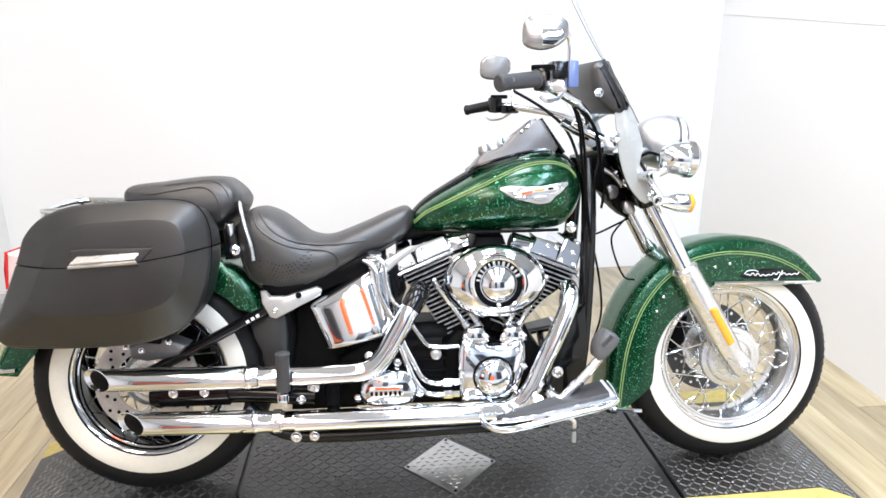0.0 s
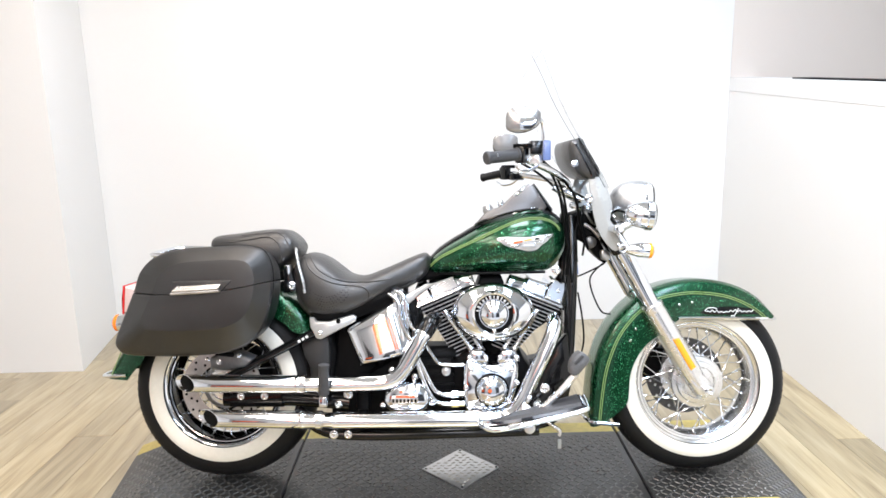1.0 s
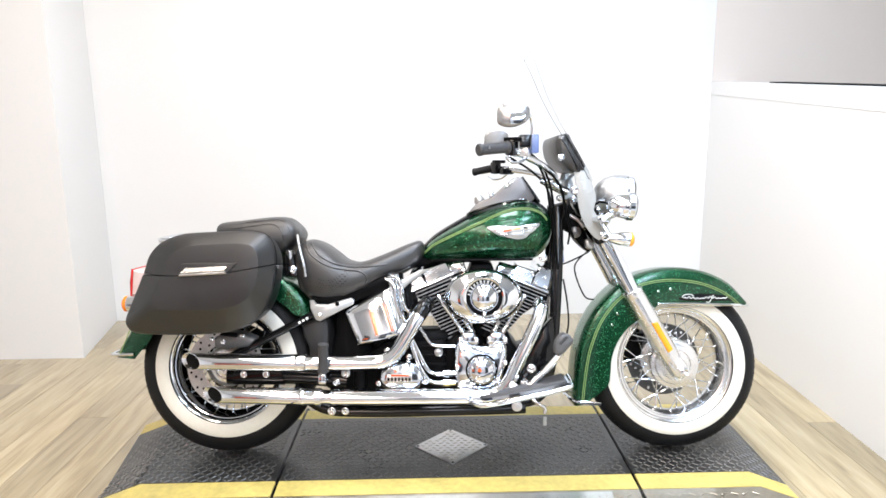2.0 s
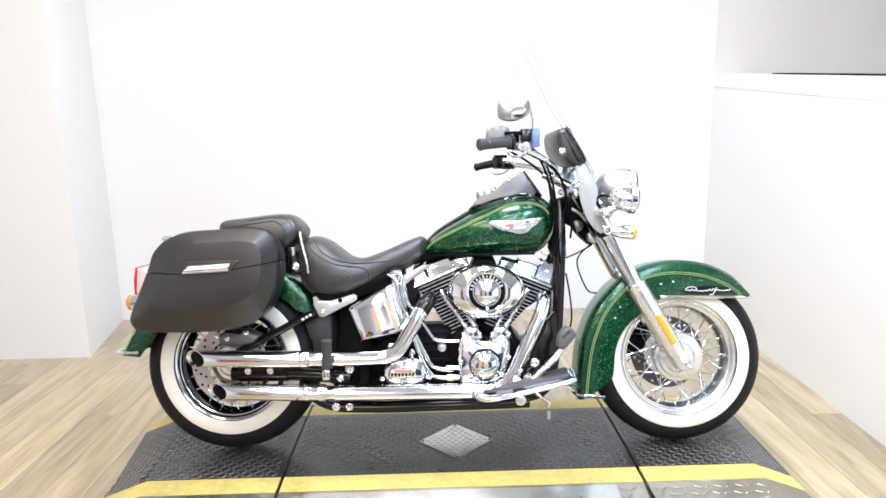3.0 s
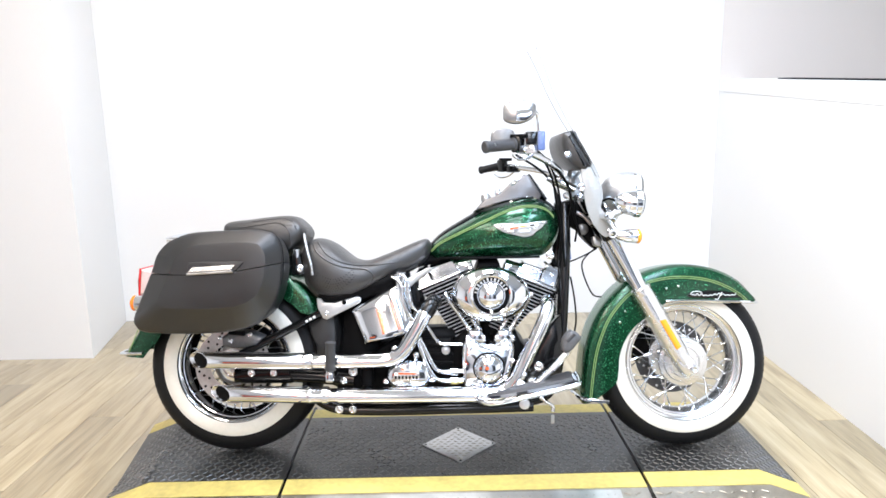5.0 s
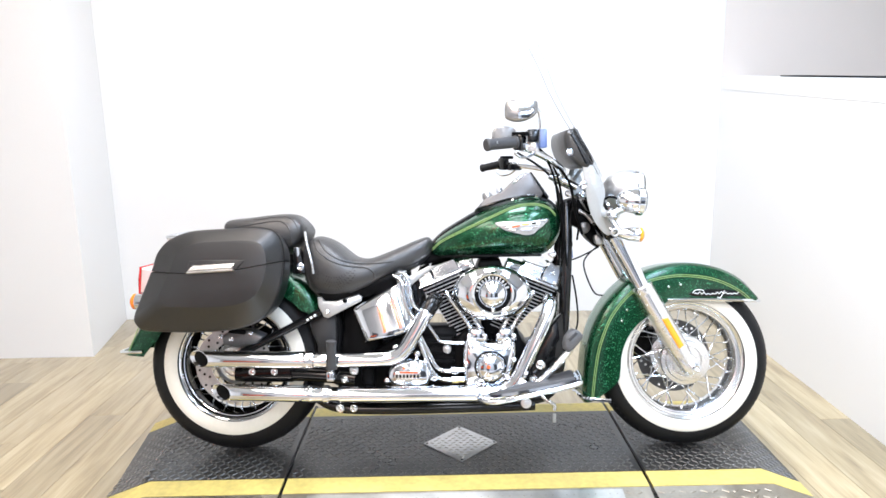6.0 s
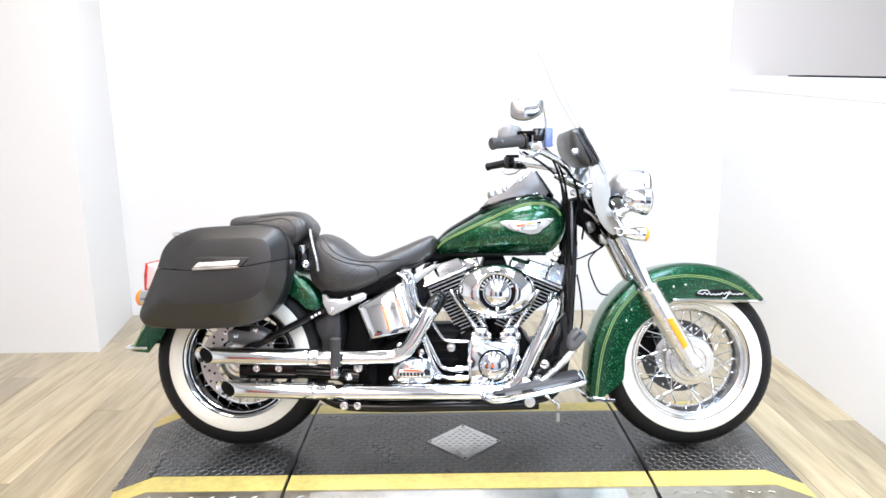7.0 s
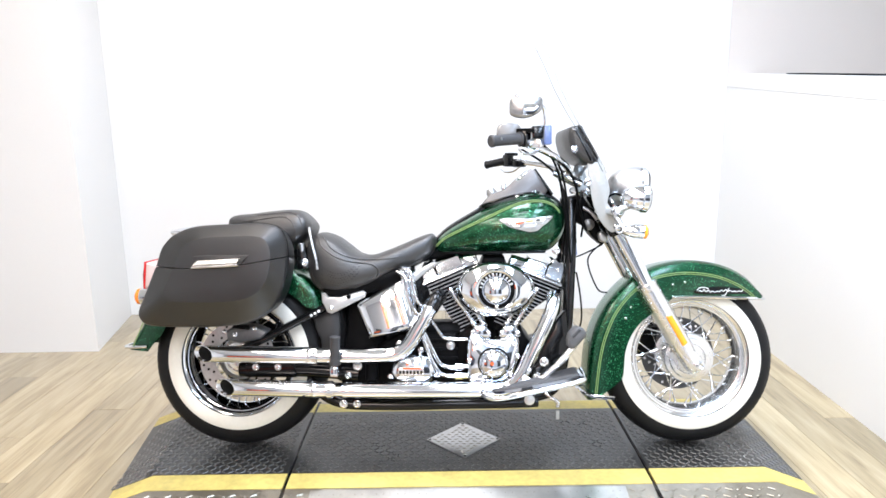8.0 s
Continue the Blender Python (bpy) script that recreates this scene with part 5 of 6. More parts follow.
part("tail_trim", tube([(-1.168, 0.0, 0.381), (-1.166, -0.07, 0.379), (-1.150, -0.1, 0.378), (-1.083, -0.104, 0.380)], 0.006, 8, 5), M_CHROME, rear_fender, "chrome trim strip")
part("pinstripe", tube([(-1.130, -0.1035, 0.384), (-1.112, -0.1035, 0.425), (-1.093, -0.1035, 0.470)], 0.0019, 6, 4), M_GOLD, rear_fender, "gold pinstripe")


# fuel tank
def on_side(stations, x, z, power, out=0.0015):
    """The point of a rounded body's right side at x and z."""
    xs = [q[0] for q in stations]
    zb, zt, hw = (float(np.interp(x, xs, [q[k] for q in stations])) for k in (1, 2, 3))
    share = min(0.995, abs(z - (zb + zt) / 2) / ((zt - zb) / 2))
    return Vector((x, -(hw + out) * (1 - share ** power) ** (1 / power) - out * 0.5, z))


TANK = [(-0.099, 0.698, 0.722, 0.030), (-0.070, 0.690, 0.755, 0.070), (-0.030, 0.687, 0.783, 0.095), (0.031, 0.686, 0.817, 0.115), (0.091, 0.685, 0.849, 0.128), (0.151, 0.685, 0.872, 0.136), (0.201, 0.685, 0.884, 0.139),
        (0.251, 0.686, 0.888, 0.138), (0.300, 0.694, 0.884, 0.125), (0.330, 0.716, 0.868, 0.100), (0.352, 0.752, 0.844, 0.065), (0.360, 0.785, 0.815, 0.030)]
tank = part("fuel_tank", body(TANK, 2.5, 56, 6), M_GREEN, bike, "teardrop fuel tank in deep green flake paint")
STRIPE = [(-0.088, 0.716), (-0.059, 0.741), (-0.011, 0.765), (0.040, 0.788), (0.086, 0.808), (0.144, 0.835), (0.192, 0.854), (0.235, 0.862), (0.278, 0.861), (0.312, 0.848), (0.334, 0.826)]
for off in (-0.0028, 0.0028):
    part("pinstripe", tube([on_side(TANK, q.x, q.y + off, 2.5, 0.0022) for q in curve_points([(x, z, 0) for x, z in STRIPE], 3)], 0.0020, 6, 2), M_GOLD, tank, "gold pinstripe")
part("tank_strip", tube([(-0.098, 0, 0.724), (-0.050, 0, 0.772), (0.031, 0, 0.822), (0.091, 0, 0.854), (0.151, 0, 0.877), (0.240, 0, 0.892), (0.310, 0, 0.886), (0.350, 0, 0.853)], 0.010, 10, 6, squash=2.6), M_BLACK, tank, "black leather strip along the tank top")
part("seam", tube([(x, y, 0.690) for x, y in ((-0.06, -0.075), (0.02, -0.108), (0.1, -0.122), (0.2, -0.128), (0.28, -0.115))], 0.004, 8, 5), M_DARK, tank, "black lower tank seam")
bolt("mount_bolt", 0.318, -0.10, 0.694, 0.011, tank, M_CHROME, 0.02)


def wrapped(outline, lift, thick=0.003, n=3):
    """A thin plate bent to the side of the tank."""
    pts = curve_points([(x, 0, z) for x, z in outline], n, True)
    c = sum(pts, Vector()) / len(pts)
    rings = []
    for k, l in ((1.0, lift), (0.97, lift + thick), (0.6, lift + thick * 1.4), (0.2, lift + thick * 1.5)):
        rings.append([on_side(TANK, c.x + (p.x - c.x) * k, c.z + (p.z - c.z) * k, 2.5, l) for p in pts])
    return loft(rings)


badge = part("badge", wrapped([(0.123, 0.799), (0.142, 0.784), (0.163, 0.772), (0.199, 0.763), (0.227, 0.757), (0.254, 0.762), (0.268, 0.775), (0.287, 0.788), (0.307, 0.811), (0.266, 0.808), (0.228, 0.802), (0.180, 0.803), (0.150, 0.805)], 0.001), M_ALLOY, bike, "winged chrome badge shape")
for k in range(4):
    part("feather", wrapped([(0.134 + k * 0.010, 0.7995 - k * 0.0075), (0.150 + k * 0.010, 0.8015 - k * 0.0075), (0.192, 0.799 - k * 0.0075), (0.192, 0.795 - k * 0.0075), (0.148 + k * 0.010, 0.796 - k * 0.0075)], 0.0052, 0.0012, 2), M_CHROME, badge)
for k in range(3):
    part("feather", wrapped([(0.300 - k * 0.013, 0.8085 - k * 0.008), (0.270, 0.8045 - k * 0.008), (0.244, 0.7995 - k * 0.008), (0.244, 0.7960 - k * 0.008), (0.272, 0.7995 - k * 0.008)], 0.0052, 0.0012, 2), M_CHROME, badge)
part("band", wrapped([(0.172, 0.7905), (0.215, 0.799), (0.270, 0.8015), (0.272, 0.793), (0.215, 0.787), (0.176, 0.779)], 0.0065, 0.0012, 2), M_WHITE_INK, badge, "cream enamel band")
part("bar", wrapped([(0.179, 0.788), (0.206, 0.7925), (0.205, 0.7865), (0.181, 0.782)], 0.0085, 0.001, 2), M_ORANGE, badge, "orange enamel bar")
part("bar", wrapped([(0.212, 0.7940), (0.236, 0.7965), (0.236, 0.7925), (0.213, 0.790)], 0.0085, 0.001, 2), M_AMBER, badge, "amber enamel bar")
part("dot", wrapped([(0.246, 0.7985), (0.260, 0.7990), (0.260, 0.7940), (0.247, 0.7935)], 0.0085, 0.001, 2), M_DARK, badge)
part("lower_curl", wrapped([(0.205, 0.776), (0.232, 0.780), (0.252, 0.776), (0.240, 0.768), (0.216, 0.767)], 0.0055, 0.001, 2), M_STEEL, badge)
# console on the tank: chrome cowl, dial, filler cap
console = part("console", slab([(0.060, 0.846), (0.080, 0.872), (0.101, 0.893), (0.150, 0.909), (0.192, 0.949), (0.240, 0.978), (0.258, 0.976), (0.300, 0.905), (0.280, 0.872), (0.16, 0.858)], -0.050, 0.050, 0.008), M_CONSOLE, bike, "chromed tank console with speedometer")
part("dial", turned([(0.046, 0), (0.048, 0.4), (0.044, 1)], (0.208, 0, 0.944), (0.200, 0, 0.954), 32), M_BLACK, console, "black speedometer dial")
part("bezel", tube([Vector((0.208, 0, 0.952)) + 0.048 * (math.cos(t) * Vector((0.80, 0, 0.60)) + math.sin(t) * Vector((0, 1, 0))) for t in np.linspace(0, 2 * math.pi, 24, endpoint=False)], 0.0055, 8, 1, True), M_CHROME, console, "chrome speedometer rim")
part("rear_strip", tube([(0.318, 0, 0.890), (0.284, 0, 0.940), (0.256, 0, 0.980)], 0.010, 10, 5, squash=4.2), M_BLACK, console, "black rear face of the console")
part("switch", turned([(0.016, 0), (0.019, 0.4), (0.013, 1)], (0.110, -0.02, 0.890), (0.101, -0.02, 0.914), 16), M_STEEL, console)
part("switch", turned([(0.011, 0), (0.013, 0.4), (0.009, 1)], (0.152, -0.03, 0.908), (0.145, -0.03, 0.930), 14), M_CHROME, console)
part("trim", tube([(0.190, -0.052, 0.878), (0.235, -0.060, 0.892), (0.262, -0.060, 0.894), (0.285, -0.052, 0.886)], 0.008, 8, 5), M_CHROME, console)
part("trim", tube([(0.070, -0.05, 0.853), (0.12, -0.062, 0.870), (0.20, -0.07, 0.890), (0.27, -0.065, 0.896)], 0.0045, 8, 5), M_BLACK, console)

# small white marking on the stay: plain bars
for k in range(3):
    part("marking_bar", rbox((-0.511 + k * 0.0125, -0.1335, 0.4845 + k * 0.0068), (0.0085, 0.002, 0.0075), 0.0006, (0, -28, 0)), M_WHITE_INK, bike, "white marking on the black stay")
# fittings on the steering head
part("head_tube", tube([(0.420, -0.056, 0.842), (0.446, -0.060, 0.826), (0.468, -0.060, 0.800)], 0.0065, 10, 5), M_STEEL, bike, "grey steering lock tube")
part("junction", slab([(0.470, 0.755), (0.490, 0.756), (0.503, 0.735), (0.494, 0.722), (0.474, 0.728)], -0.075, -0.045, 0.005, 2), M_STEEL, bike, "grey brake line junction")
part("horn_cover", lathe([(0.020, -0.052), (0.019, -0.062), (0.012, -0.067), (0.001, -0.068)], 0.440, 0.783, 18), M_CALIPER, bike, "dark lock cover")
for pts in ([(0.415, -0.06, 0.90), (0.410, -0.075, 0.86), (0.418, -0.07, 0.80), (0.412, -0.06, 0.74)], [(0.395, -0.07, 0.93), (0.398, -0.08, 0.87), (0.385, -0.08, 0.80), (0.392, -0.07, 0.72)]):
    part("cable", tube([Vector(q) for q in pts], 0.0038, 8, 6), M_BLACK, bike, "control cable")

# brake pedal
pedal = part("brake_pedal", slab([(0.216, 0.274), (0.246, 0.299), (0.290, 0.338), (0.330, 0.382), (0.352, 0.398), (0.358, 0.386), (0.321, 0.342), (0.276, 0.301), (0.250, 0.272)], -0.262, -0.240, 0.006), M_SATIN, bike, "bright alloy brake pedal")
part("pad", slab([(0.327, 0.392), (0.330, 0.428), (0.357, 0.456), (0.384, 0.436), (0.368, 0.410), (0.345, 0.388)], -0.290, -0.228, 0.008, 2), M_PEDAL, pedal, "grey rubber pedal pad")
part("pad_edge", slab([(0.334, 0.426), (0.358, 0.450), (0.366, 0.444), (0.342, 0.420)], -0.288, -0.2925, 0.001, 1), M_GREY_RUBBER, pedal)
part("pivot", rod((0.238, -0.25, 0.285), (0.238, -0.08, 0.285), 0.014), M_SATIN, pedal)

# seats
SEAT = [(-0.538, 0.664, 0.716, 0.070), (-0.527, 0.616, 0.745, 0.115), (-0.505, 0.578, 0.763, 0.142), (-0.475, 0.553, 0.768, 0.155), (-0.435, 0.543, 0.752, 0.161), (-0.400, 0.548, 0.726, 0.161), (-0.360, 0.558, 0.696, 0.156),
        (-0.310, 0.580, 0.688, 0.147), (-0.250, 0.609, 0.707, 0.130), (-0.200, 0.630, 0.727, 0.114), (-0.150, 0.652, 0.748, 0.098), (-0.107, 0.684, 0.760, 0.078), (-0.088, 0.715, 0.744, 0.045)]
seat = part("seat", body(SEAT, 2.8, 44, 6), M_LEATHER, bike, "black leather rider's saddle with stitched panels")
PILLION = [(-0.814, 0.790, 0.812, 0.050), (-0.794, 0.752, 0.830, 0.100), (-0.721, 0.728, 0.838, 0.118), (-0.662, 0.714, 0.845, 0.122), (-0.610, 0.706, 0.849, 0.122), (-0.570, 0.712, 0.847, 0.120), (-0.552, 0.730, 0.838, 0.116), (-0.534, 0.752, 0.820, 0.108), (-0.522, 0.775, 0.803, 0.075)]
pillion = part("pillion_seat", body(PILLION, 2.8, 40, 6), M_LEATHER, bike, "black leather passenger pad")


def seam_line(stations, pts, out=0.0002, power=2.8):
    return [on_side(stations, q.x, q.y, power, out) for q in curve_points([(x, z, 0) for x, z in pts], 5)]


for pts in ([(-0.492, 0.752), (-0.471, 0.716), (-0.443, 0.693), (-0.414, 0.677), (-0.376, 0.665), (-0.318, 0.658), (-0.296, 0.650), (-0.283, 0.634), (-0.288, 0.612)],
            [(-0.474, 0.752), (-0.446, 0.716), (-0.412, 0.692), (-0.375, 0.678), (-0.340, 0.672), (-0.281, 0.671), (-0.215, 0.678)],
            [(-0.288, 0.612), (-0.330, 0.590), (-0.380, 0.571), (-0.430, 0.563), (-0.470, 0.572), (-0.500, 0.600), (-0.512, 0.640)]):
    part("piping", tube(seam_line(SEAT, pts), 0.0030, 8, 1), M_LEATHER, seat, "stitched leather piping")
part("edge_welt", tube(seam_line(SEAT, [(-0.520, 0.622), (-0.500, 0.588), (-0.470, 0.562), (-0.435, 0.552), (-0.390, 0.560), (-0.340, 0.577), (-0.270, 0.610), (-0.200, 0.639), (-0.140, 0.668)], 0.0), 0.005, 8, 1), M_LEATHER, seat)
# stitches along the welt, dimples in the side panel
stitch = None
line = seam_line(SEAT, [(-0.515, 0.634), (-0.490, 0.596), (-0.460, 0.574), (-0.425, 0.567), (-0.380, 0.576), (-0.330, 0.595), (-0.260, 0.628), (-0.190, 0.655)], 0.001)
for p, q in zip(line, line[1:]):
    m = Matrix.Translation(p) @ (q - p).to_track_quat("X", "Z").to_matrix().to_4x4()
    if stitch is None:
        stitch = part("stitch", rbox((0, 0, 0), (0.0045, 0.0014, 0.0014), 0), M_GREY_RUBBER, seat, "grey thread stitch")
        stitch.matrix_local = m
    else:
        same_mesh("stitch", stitch, m, seat)
dimple = None
for r in range(6):
    for c in range(15):
        x, z = -0.470 + c * 0.0085 + (r % 2) * 0.004, 0.585 + r * 0.008 + 0.0006 * (c - 6) ** 2
        m = Matrix.Translation(on_side(SEAT, x, z, 2.8, 0.0))
        if dimple is None:
            dimple = part("dimple", lathe([(0.0017, 0.001), (0.0017, -0.0002), (0.0006, -0.0005)], 0, 0, 8), M_DARK, seat, "pressed dimple in the leather")
            dimple.matrix_local = m
        else:
            same_mesh("dimple", dimple, m, seat)
part("seat_base", body([(-0.515, 0.60, 0.66, 0.10), (-0.45, 0.536, 0.60, 0.13), (-0.36, 0.550, 0.60, 0.13), (-0.24, 0.605, 0.65, 0.10), (-0.10, 0.695, 0.74, 0.06)], 3, 20, 4), M_DARK, seat)
part("piping", tube(seam_line(PILLION, [(-0.795, 0.812), (-0.740, 0.805), (-0.680, 0.812), (-0.620, 0.820), (-0.590, 0.812), (-0.570, 0.786), (-0.566, 0.740)]), 0.0026, 8, 1), M_LEATHER, pillion, "stitched crease")
part("piping", tube(seam_line(PILLION, [(-0.700, 0.826), (-0.640, 0.832), (-0.590, 0.835), (-0.556, 0.815), (-0.540, 0.780)]), 0.0022, 8, 1), M_LEATHER, pillion, "stitched crease")
part("grab_strap", tube([(-0.530, -0.06, 0.776), (-0.522, -0.10, 0.778), (-0.514, -0.135, 0.768), (-0.501, -0.158, 0.724), (-0.487, -0.168, 0.676), (-0.482, -0.170, 0.640)], 0.0068, 10, 6, squash=0.6), M_ALLOY, bike, "pale grey grab strap across the saddle")

# hard cases
CASE = [(-1.046, 0.510), (-1.039, 0.482), (-1.017, 0.467), (-0.966, 0.461), (-0.856, 0.458), (-0.746, 0.462), (-0.673, 0.477), (-0.621, 0.508), (-0.589, 0.553), (-0.570, 0.613), (-0.562, 0.676), (-0.565, 0.728),
        (-0.578, 0.762), (-0.602, 0.784), (-0.656, 0.793), (-0.743, 0.791), (-0.835, 0.787), (-0.881, 0.779), (-0.917, 0.765), (-0.945, 0.746), (-0.969, 0.715), (-0.983, 0.673), (-1.000, 0.628), (-1.022, 0.573)]


def case_seam(x):
    """The lid's joint dips in its middle."""
    u = (x + 0.80) / 0.20
    return 0.650 + 0.0075 * u + 0.0165 * u * u * (1.0 if u < 0 else 1.05)


def case_half(keep_top, gap=0.0013):
    """The case from the wheel outwards; its sloping facets frame a raised middle panel. Each half ends at the joint."""
    pts = curve_points([(x, 0, z) for x, z in CASE], 4, True)
    c = Vector((-0.800, 0, 0.626))
    rings = []
    for y, kx, kz, dx, dz in ((-0.125, 0.90, 0.84, 0.01, -0.005), (-0.132, 0.945, 0.90, 0.008, -0.004), (-0.150, 0.97, 0.94, 0.004, -0.002), (-0.222, 1, 1, 0, 0), (-0.240, 0.996, 0.995, 0, 0), (-0.251, 0.978, 0.972, 0, 0),
                              (-0.258, 0.950, 0.940, 0.001, 0.001), (-0.294, 0.735, 0.66, 0.026, 0.018), (-0.300, 0.700, 0.62, 0.030, 0.020), (-0.3022, 0.655, 0.56, 0.032, 0.020), (-0.3028, 0.3, 0.25, 0.032, 0.015)):
        ring = []
        for p in pts:
            x, z = c.x + dx + (p.x - c.x) * kx, c.z + dz + (p.z - c.z) * kz
            if keep_top and z < case_seam(x):
                x = max(x, c.x + dx - 0.190 * kx)  # the lid's foot keeps to its own width
            z = max(z, case_seam(x) + gap) if keep_top else min(z, case_seam(x) - gap)
            ring.append(Vector((x, y, z)))
        rings.append(ring)
    bm = loft(rings)
    bmesh.ops.remove_doubles(bm, verts=bm.verts, dist=0.0002)
    return bm


for mirror in (1, -1):
    case = part("hard_case", case_half(False), M_PLASTIC, bike, "matt black moulded hard luggage case", 17)
    part("lid", case_half(True), M_PLASTIC, case, "matt black case lid", 17)
    part("latch_recess", slab([(-0.848, 0.668), (-0.842, 0.688), (-0.80, 0.6905), (-0.720, 0.690), (-0.668, 0.689), (-0.694, 0.660), (-0.76, 0.652), (-0.84, 0.650)], -0.285, -0.3062, 0.003), M_PLASTIC, case, "black latch housing", 30)
    part("rim_line", tube([Vector((-0.800 + (p.x + 0.800) * 1.0005, -0.236, 0.626 + (p.z - 0.626) * 1.0005)) for p in curve_points([(x, 0, z) for x, z in CASE[9:16]], 4)], 0.0013, 6, 1), M_DARK, case, "dark edge line of the lid")
    latch = part("latch", slab([(-0.841, 0.657), (-0.829, 0.6745), (-0.699, 0.6795), (-0.706, 0.664)], -0.303, -0.318, 0.0025), M_SATIN, case, "bright latch bar", 25)
    for v in latch.data.vertices:
        v.co.y += 0.55 * max(0, v.co.z - 0.660) if v.co.y < -0.310 else 0
    part("latch_lip", slab([(-0.846, 0.648), (-0.845, 0.6562), (-0.703, 0.6630), (-0.699, 0.654)], -0.300, -0.317, 0.003), M_STEEL, case, "dark chrome lip below the latch bar")
    if mirror == -1:
        for o in (case, *case.children_recursive):
            o.data.transform(Matrix.Diagonal((1, -1, 1, 1)))
            o.data.flip_normals()

# air cleaner
AIR_X, AIR_Z = 0.109, 0.566
air = part("air_cleaner", lathe([(0.124, -0.100), (0.130, -0.130), (0.130, -0.146), (0.127, -0.158), (0.119, -0.172), (0.105, -0.183), (0.085, -0.192), (0.072, -0.194), (0.03, -0.194)], AIR_X, AIR_Z, 64, ez=0.72), M_CHROME, bike, "oval chrome air cleaner cover")
part("ring", lathe([(0.030, -0.197), (0.062, -0.197), (0.062, -0.188), (0.030, -0.188)], AIR_X, AIR_Z, 48, True), M_DARK, air, "black lettered ring")
part("rim_band", lathe([(0.060, -0.190), (0.060, -0.199), (0.064, -0.2005), (0.069, -0.197), (0.071, -0.190)], AIR_X, AIR_Z, 48, True), M_CHROME, air)
part("centre_cap", lathe([(0.041, -0.19), (0.041, -0.2), (0.036, -0.206), (0.02, -0.212), (0.006, -0.214)], AIR_X, AIR_Z, 36), M_CHROME, air, "domed chrome centre cap")
# raised lettering ring on the air cleaner: plain bars
for q in range(12):
    t = radians(168 - q * 13.2)
    m = Matrix.Translation((AIR_X + 0.0515 * math.cos(t), -0.1985, AIR_Z + 0.0515 * math.sin(t))) @ Matrix.Rotation(-(t - math.pi / 2), 4, "Y")
    o = part("raised_bar", rbox((0, 0, 0), (0.0042 + 0.0022 * (q % 2), 0.003, 0.0085 + 0.002 * (q % 3)), 0.0008), M_ALLOY, air, "silver raised letter shape")
    o.matrix_local = m
part("inner_groove", lathe([(0.043, -0.1975), (0.046, -0.1975), (0.046, -0.199), (0.043, -0.199)], AIR_X, AIR_Z, 40, True), M_CHROME, air)
bolt("cap_screw", AIR_X, -0.196, AIR_Z - 0.054, 0.005, air)

# headlamp and passing lamps on a chrome bar
lamp = part("headlamp", turned([(0.015, 0), (0.040, 0.10), (0.058, 0.26), (0.069, 0.46), (0.074, 0.70), (0.073, 0.84), (0.075, 0.86), (0.075, 0.96), (0.069, 1.0)], (0.517, 0, 0.924), (0.646, 0, 0.911), 40), M_STEEL, bike, "round chrome headlamp")
part("lens", turned([(0.068, 0), (0.062, 0.5), (0.034, 0.9), (0.001, 1)], (0.645, 0, 0.911), (0.658, 0, 0.909), 36), M_LENS, lamp, "clear glass lens")
part("visor", turned([(0.071, 0), (0.0760, 0.1), (0.0760, 0.9), (0.071, 1)], (0.618, 0, 0.9135), (0.628, 0, 0.9125), 40), M_CHROME, lamp)
bar = part("lamp_bar", tube([(0.505, -0.20, 0.822), (0.485, -0.12, 0.822), (0.48, 0, 0.822), (0.485, 0.12, 0.822), (0.505, 0.20, 0.822)], 0.011, 12, 5), M_CHROME, bike, "chrome auxiliary lamp bar")
for s in (-1, 1):
    pl = part("passing_lamp", turned([(0.012, 0), (0.026, 0.10), (0.037, 0.34), (0.043, 0.72), (0.0475, 0.76), (0.0475, 0.94), (0.043, 1.0)], (0.524, s * 0.17, 0.867), (0.611, s * 0.17, 0.861), 32), M_CHROME, bike, "chrome passing lamp")
    part("lens", turned([(0.043, 0), (0.037, 0.6), (0.001, 1)], (0.610, s * 0.17, 0.861), (0.620, s * 0.17, 0.860), 28), M_LENS, pl, "clear glass lens")
    part("stem", rod((0.560, s * 0.17, 0.845), (0.508, s * 0.17, 0.822), 0.011), M_CHROME, pl)
    part("clamp", turned([(0.014, 0), (0.016, 0.3), (0.016, 0.7), (0.014, 1)], (0.500, s * 0.155, 0.822), (0.503, s * 0.190, 0.822), 18), M_SATIN, pl)
    fs = part("front_signal", turned([(0.010, 0), (0.015, 0.2), (0.0225, 0.55), (0.0235, 1.0)], (0.522, s * 0.19, 0.756), (0.589, s * 0.19, 0.752), 24), M_CHROME, bike, "chrome bullet turn signal")
    part("lens", turned([(0.0235, 0), (0.023, 0.6), (0.015, 1.0)], (0.589, s * 0.19, 0.752), (0.604, s * 0.19, 0.7515), 24), M_AMBER, fs, "amber lens")
    part("stalk", rod((0.528, s * 0.185, 0.760), (0.500, s * 0.16, 0.815), 0.008), M_CHROME, fs)
    part("eyelet", tube([(0.509 + 0.011 * math.cos(t), s * 0.2, 0.760 + 0.011 * math.sin(t)) for t in np.linspace(0, 2 * math.pi, 16, endpoint=False)], 0.003, 8, 1, True), M_STEEL, fs)

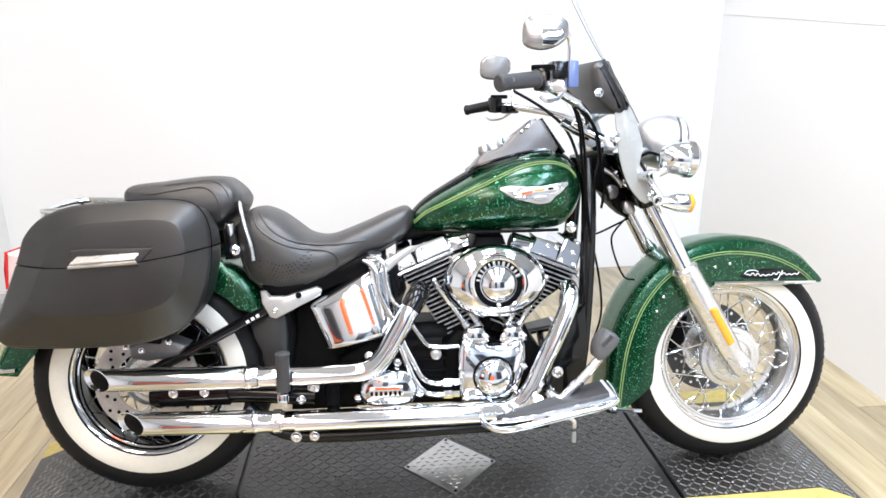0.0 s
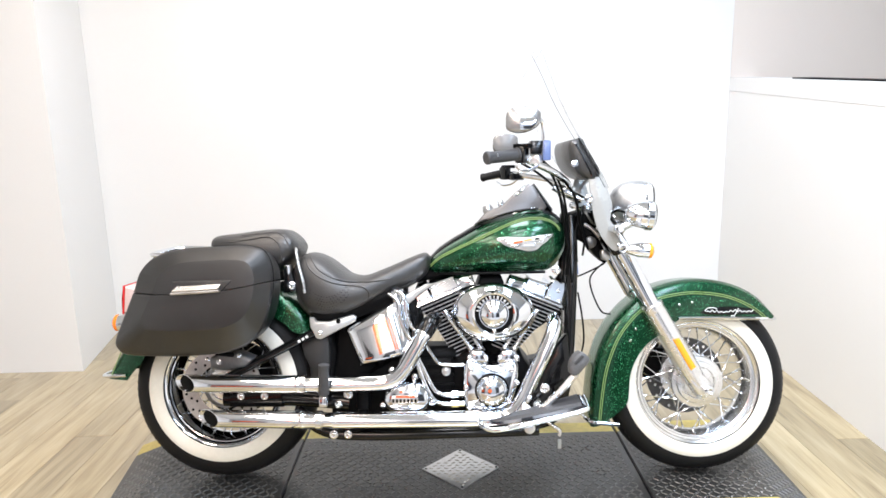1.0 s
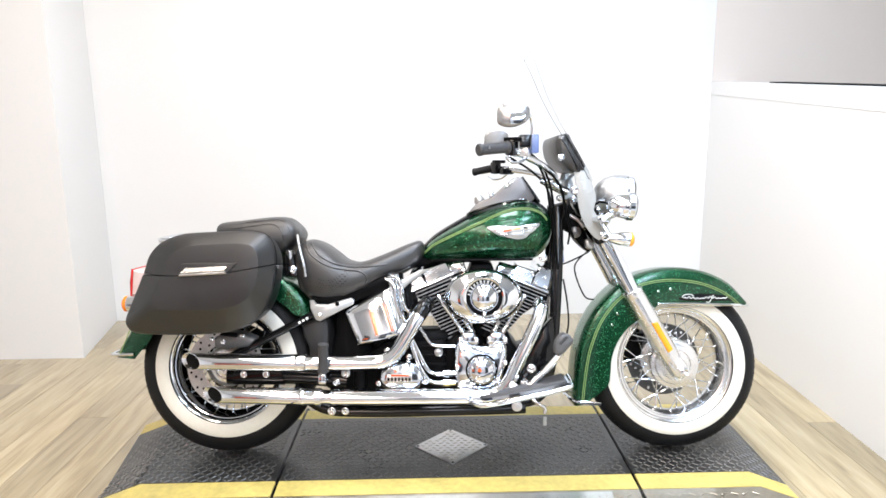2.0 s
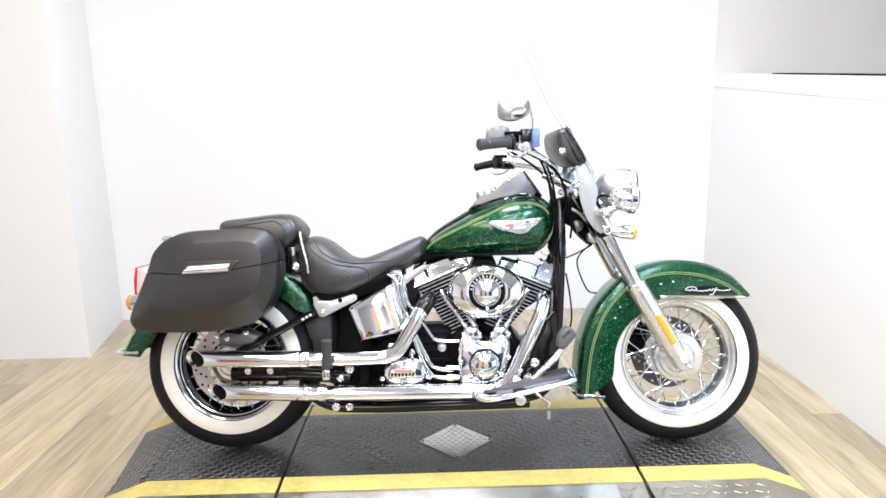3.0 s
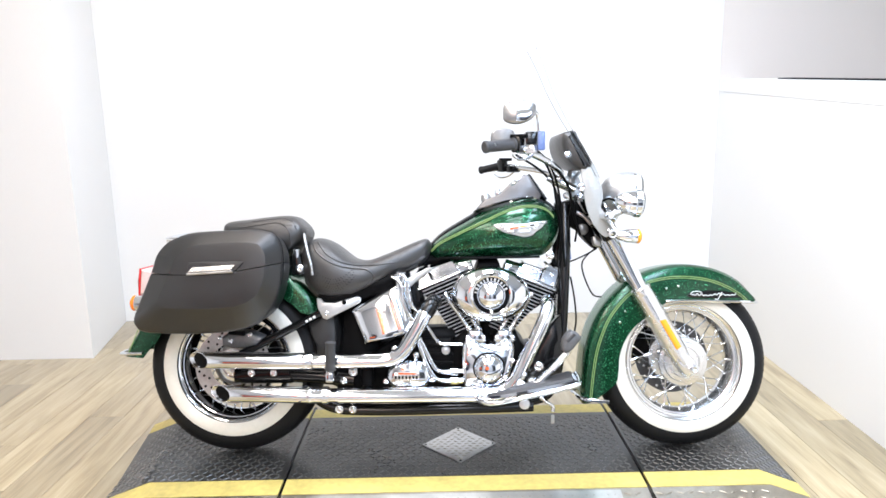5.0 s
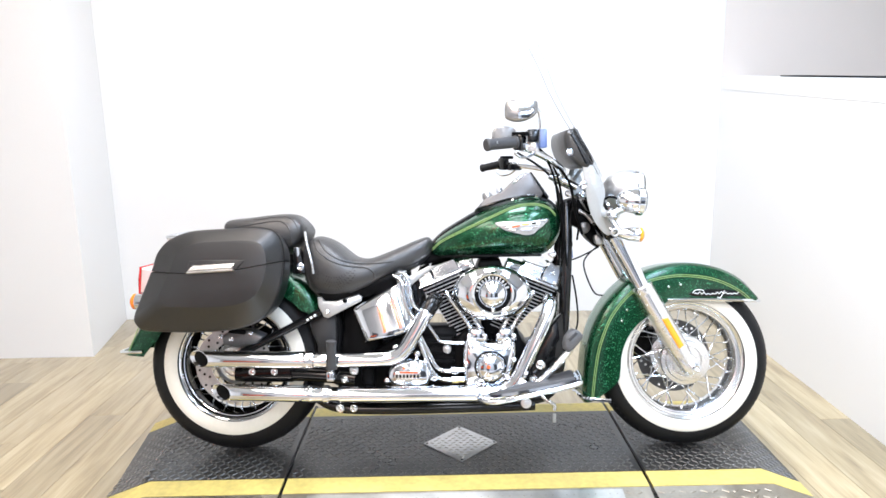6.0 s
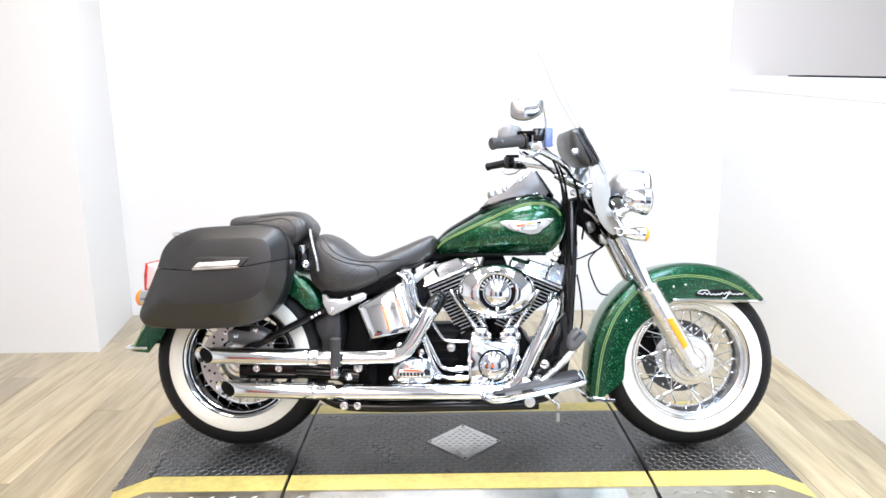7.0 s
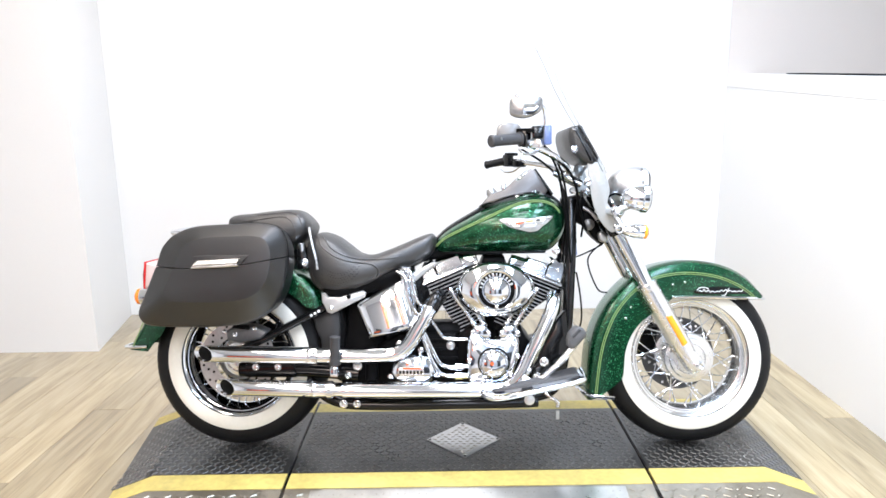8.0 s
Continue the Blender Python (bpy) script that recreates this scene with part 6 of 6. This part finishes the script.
bracket = part("lamp_bracket", slab([(0.470, 0.800), (0.476, 0.850), (0.500, 0.884), (0.522, 0.880), (0.512, 0.842), (0.520, 0.808), (0.500, 0.792)], -0.060, 0.060, 0.005, 2), M_CHROME, bike, "chrome headlamp bracket")
for s in (-1, 1):
    part("arm", tube([(0.505, s * 0.055, 0.835), (0.530, s * 0.10, 0.826), (0.552, s * 0.150, 0.835)], 0.008, 10, 5), M_CHROME, bracket)
    part("nut", turned([(0.010, 0), (0.010, 0.7), (0.006, 1)], (0.556, s * 0.165, 0.838), (0.556, s * 0.225, 0.834), 6), M_STEEL, bracket)
    part("lead", tube([(0.530, s * 0.165, 0.872), (0.505, s * 0.15, 0.880), (0.482, s * 0.11, 0.860), (0.470, s * 0.06, 0.820)], 0.0042, 8, 6), M_DARK, bracket, "black lamp lead")

SCREEN = [(0.505, 0.960), (0.488, 1.000), (0.469, 1.033), (0.407, 1.142), (0.381, 1.193), (0.352, 1.258), (0.323, 1.350), (0.297, 1.432)]


def screen_point(u, v):
    """u: across, -1 to 1; v: from the foot to the top edge."""
    f = v * (len(SCREEN) - 1)
    x, z = (float(np.interp(f, range(len(SCREEN)), [q[k] for q in SCREEN])) for k in (0, 1))
    wide = 0.215 * (1 - 0.30 * max(0, v - 0.60) ** 2 / 0.16)
    return Vector((x - 0.050 * u * u, u * wide, z - 0.05 * max(0, abs(u) - 0.35) ** 2 * v * 2 - 0.012 * u * u))


rings = [[screen_point(u, v) for u in np.linspace(-1, 1, 21)] for v in np.linspace(0, 1, 22)]
bm = loft(rings, closed_rings=False)
bmesh.ops.solidify(bm, geom=list(bm.faces), thickness=0.0022)
screen = part("windscreen", bm, M_CLEAR, bike, "tall clear plastic windscreen")
for u, r in ((-1, 0.0010), (1, 0.0005)):
    part("rim", tube([screen_point(u, v) for v in np.linspace(0, 1, 16)], r, 6, 1), M_EDGE, screen, "cut edge of the clear plastic")
part("top_rim", tube([screen_point(u, 1) for u in np.linspace(-1, 1, 15)], 0.0007, 6, 1), M_EDGE, screen, "cut edge of the clear plastic")
for s in (-1, 1):
    # clear plastic wings: the white they mirror is painted in as a milky colour
    plate_pts = [(0.431, 1.017), (0.445, 1.027), (0.458, 1.010), (0.469, 0.984), (0.489, 0.920), (0.494, 0.888), (0.486, 0.852), (0.505, 0.820), (0.528, 0.792), (0.520, 0.765), (0.500, 0.752), (0.474, 0.774), (0.450, 0.813), (0.434, 0.866), (0.426, 0.927), (0.421, 0.985)]
    part("side_wing", slab(plate_pts, s * 0.142, s * 0.137, 0.0015, 2), M_MILKY, screen, "clear lower wing of the windscreen, its white reflection painted milky")
    for px, pz in ((0.420, 0.920), (0.517, 0.770)):
        part("fastener", lathe([(0.013, s * 0.140), (0.013, s * 0.149), (0.008, s * 0.151), (0.001, s * 0.149)], px, pz, 16), M_CHROME, screen)
    part("clip", rod((0.420, s * 0.14, 0.920), (0.440, s * 0.105, 0.905), 0.009), M_CHROME, screen)
part("brace", tube([(0.455, -0.14, 0.99), (0.458, -0.05, 1.0), (0.458, 0.05, 1.0), (0.455, 0.14, 0.99)], 0.008, 10, 5), M_CHROME, screen, "chrome screen brace")

# ---- floor planks, laid crossways, joints staggered ----
rng = random.Random(7)
PW, PL = 0.152, 1.22
bm = bmesh.new()
bmesh.ops.create_cube(bm, size=1, matrix=Matrix.Diagonal((PW - 0.0016, PL - 0.0016, 0.012, 1)))
first = part("plank", bm, M_WOOD, floor)
count = 0
for i in range(int(8.2 / PW)):
    x = -3.55 + (i + 0.5) * PW
    y = -2.2 - rng.uniform(0, PL)
    while y < WALL_BACK:
        y0, y1 = max(y, -2.2), min(y + PL, WALL_BACK)
        if y1 - y0 > 0.02 and x < 4.6:
            m = Matrix.Translation((x, (y0 + y1) / 2, FLOOR - 0.006 - rng.uniform(0, 0.0004))) @ Matrix.Diagonal((1, (y1 - y0) / PL, 1, 1))
            if count == 0:
                first.matrix_local = m
            else:
                same_mesh("plank", first, m, floor)
            count += 1
        y += PL
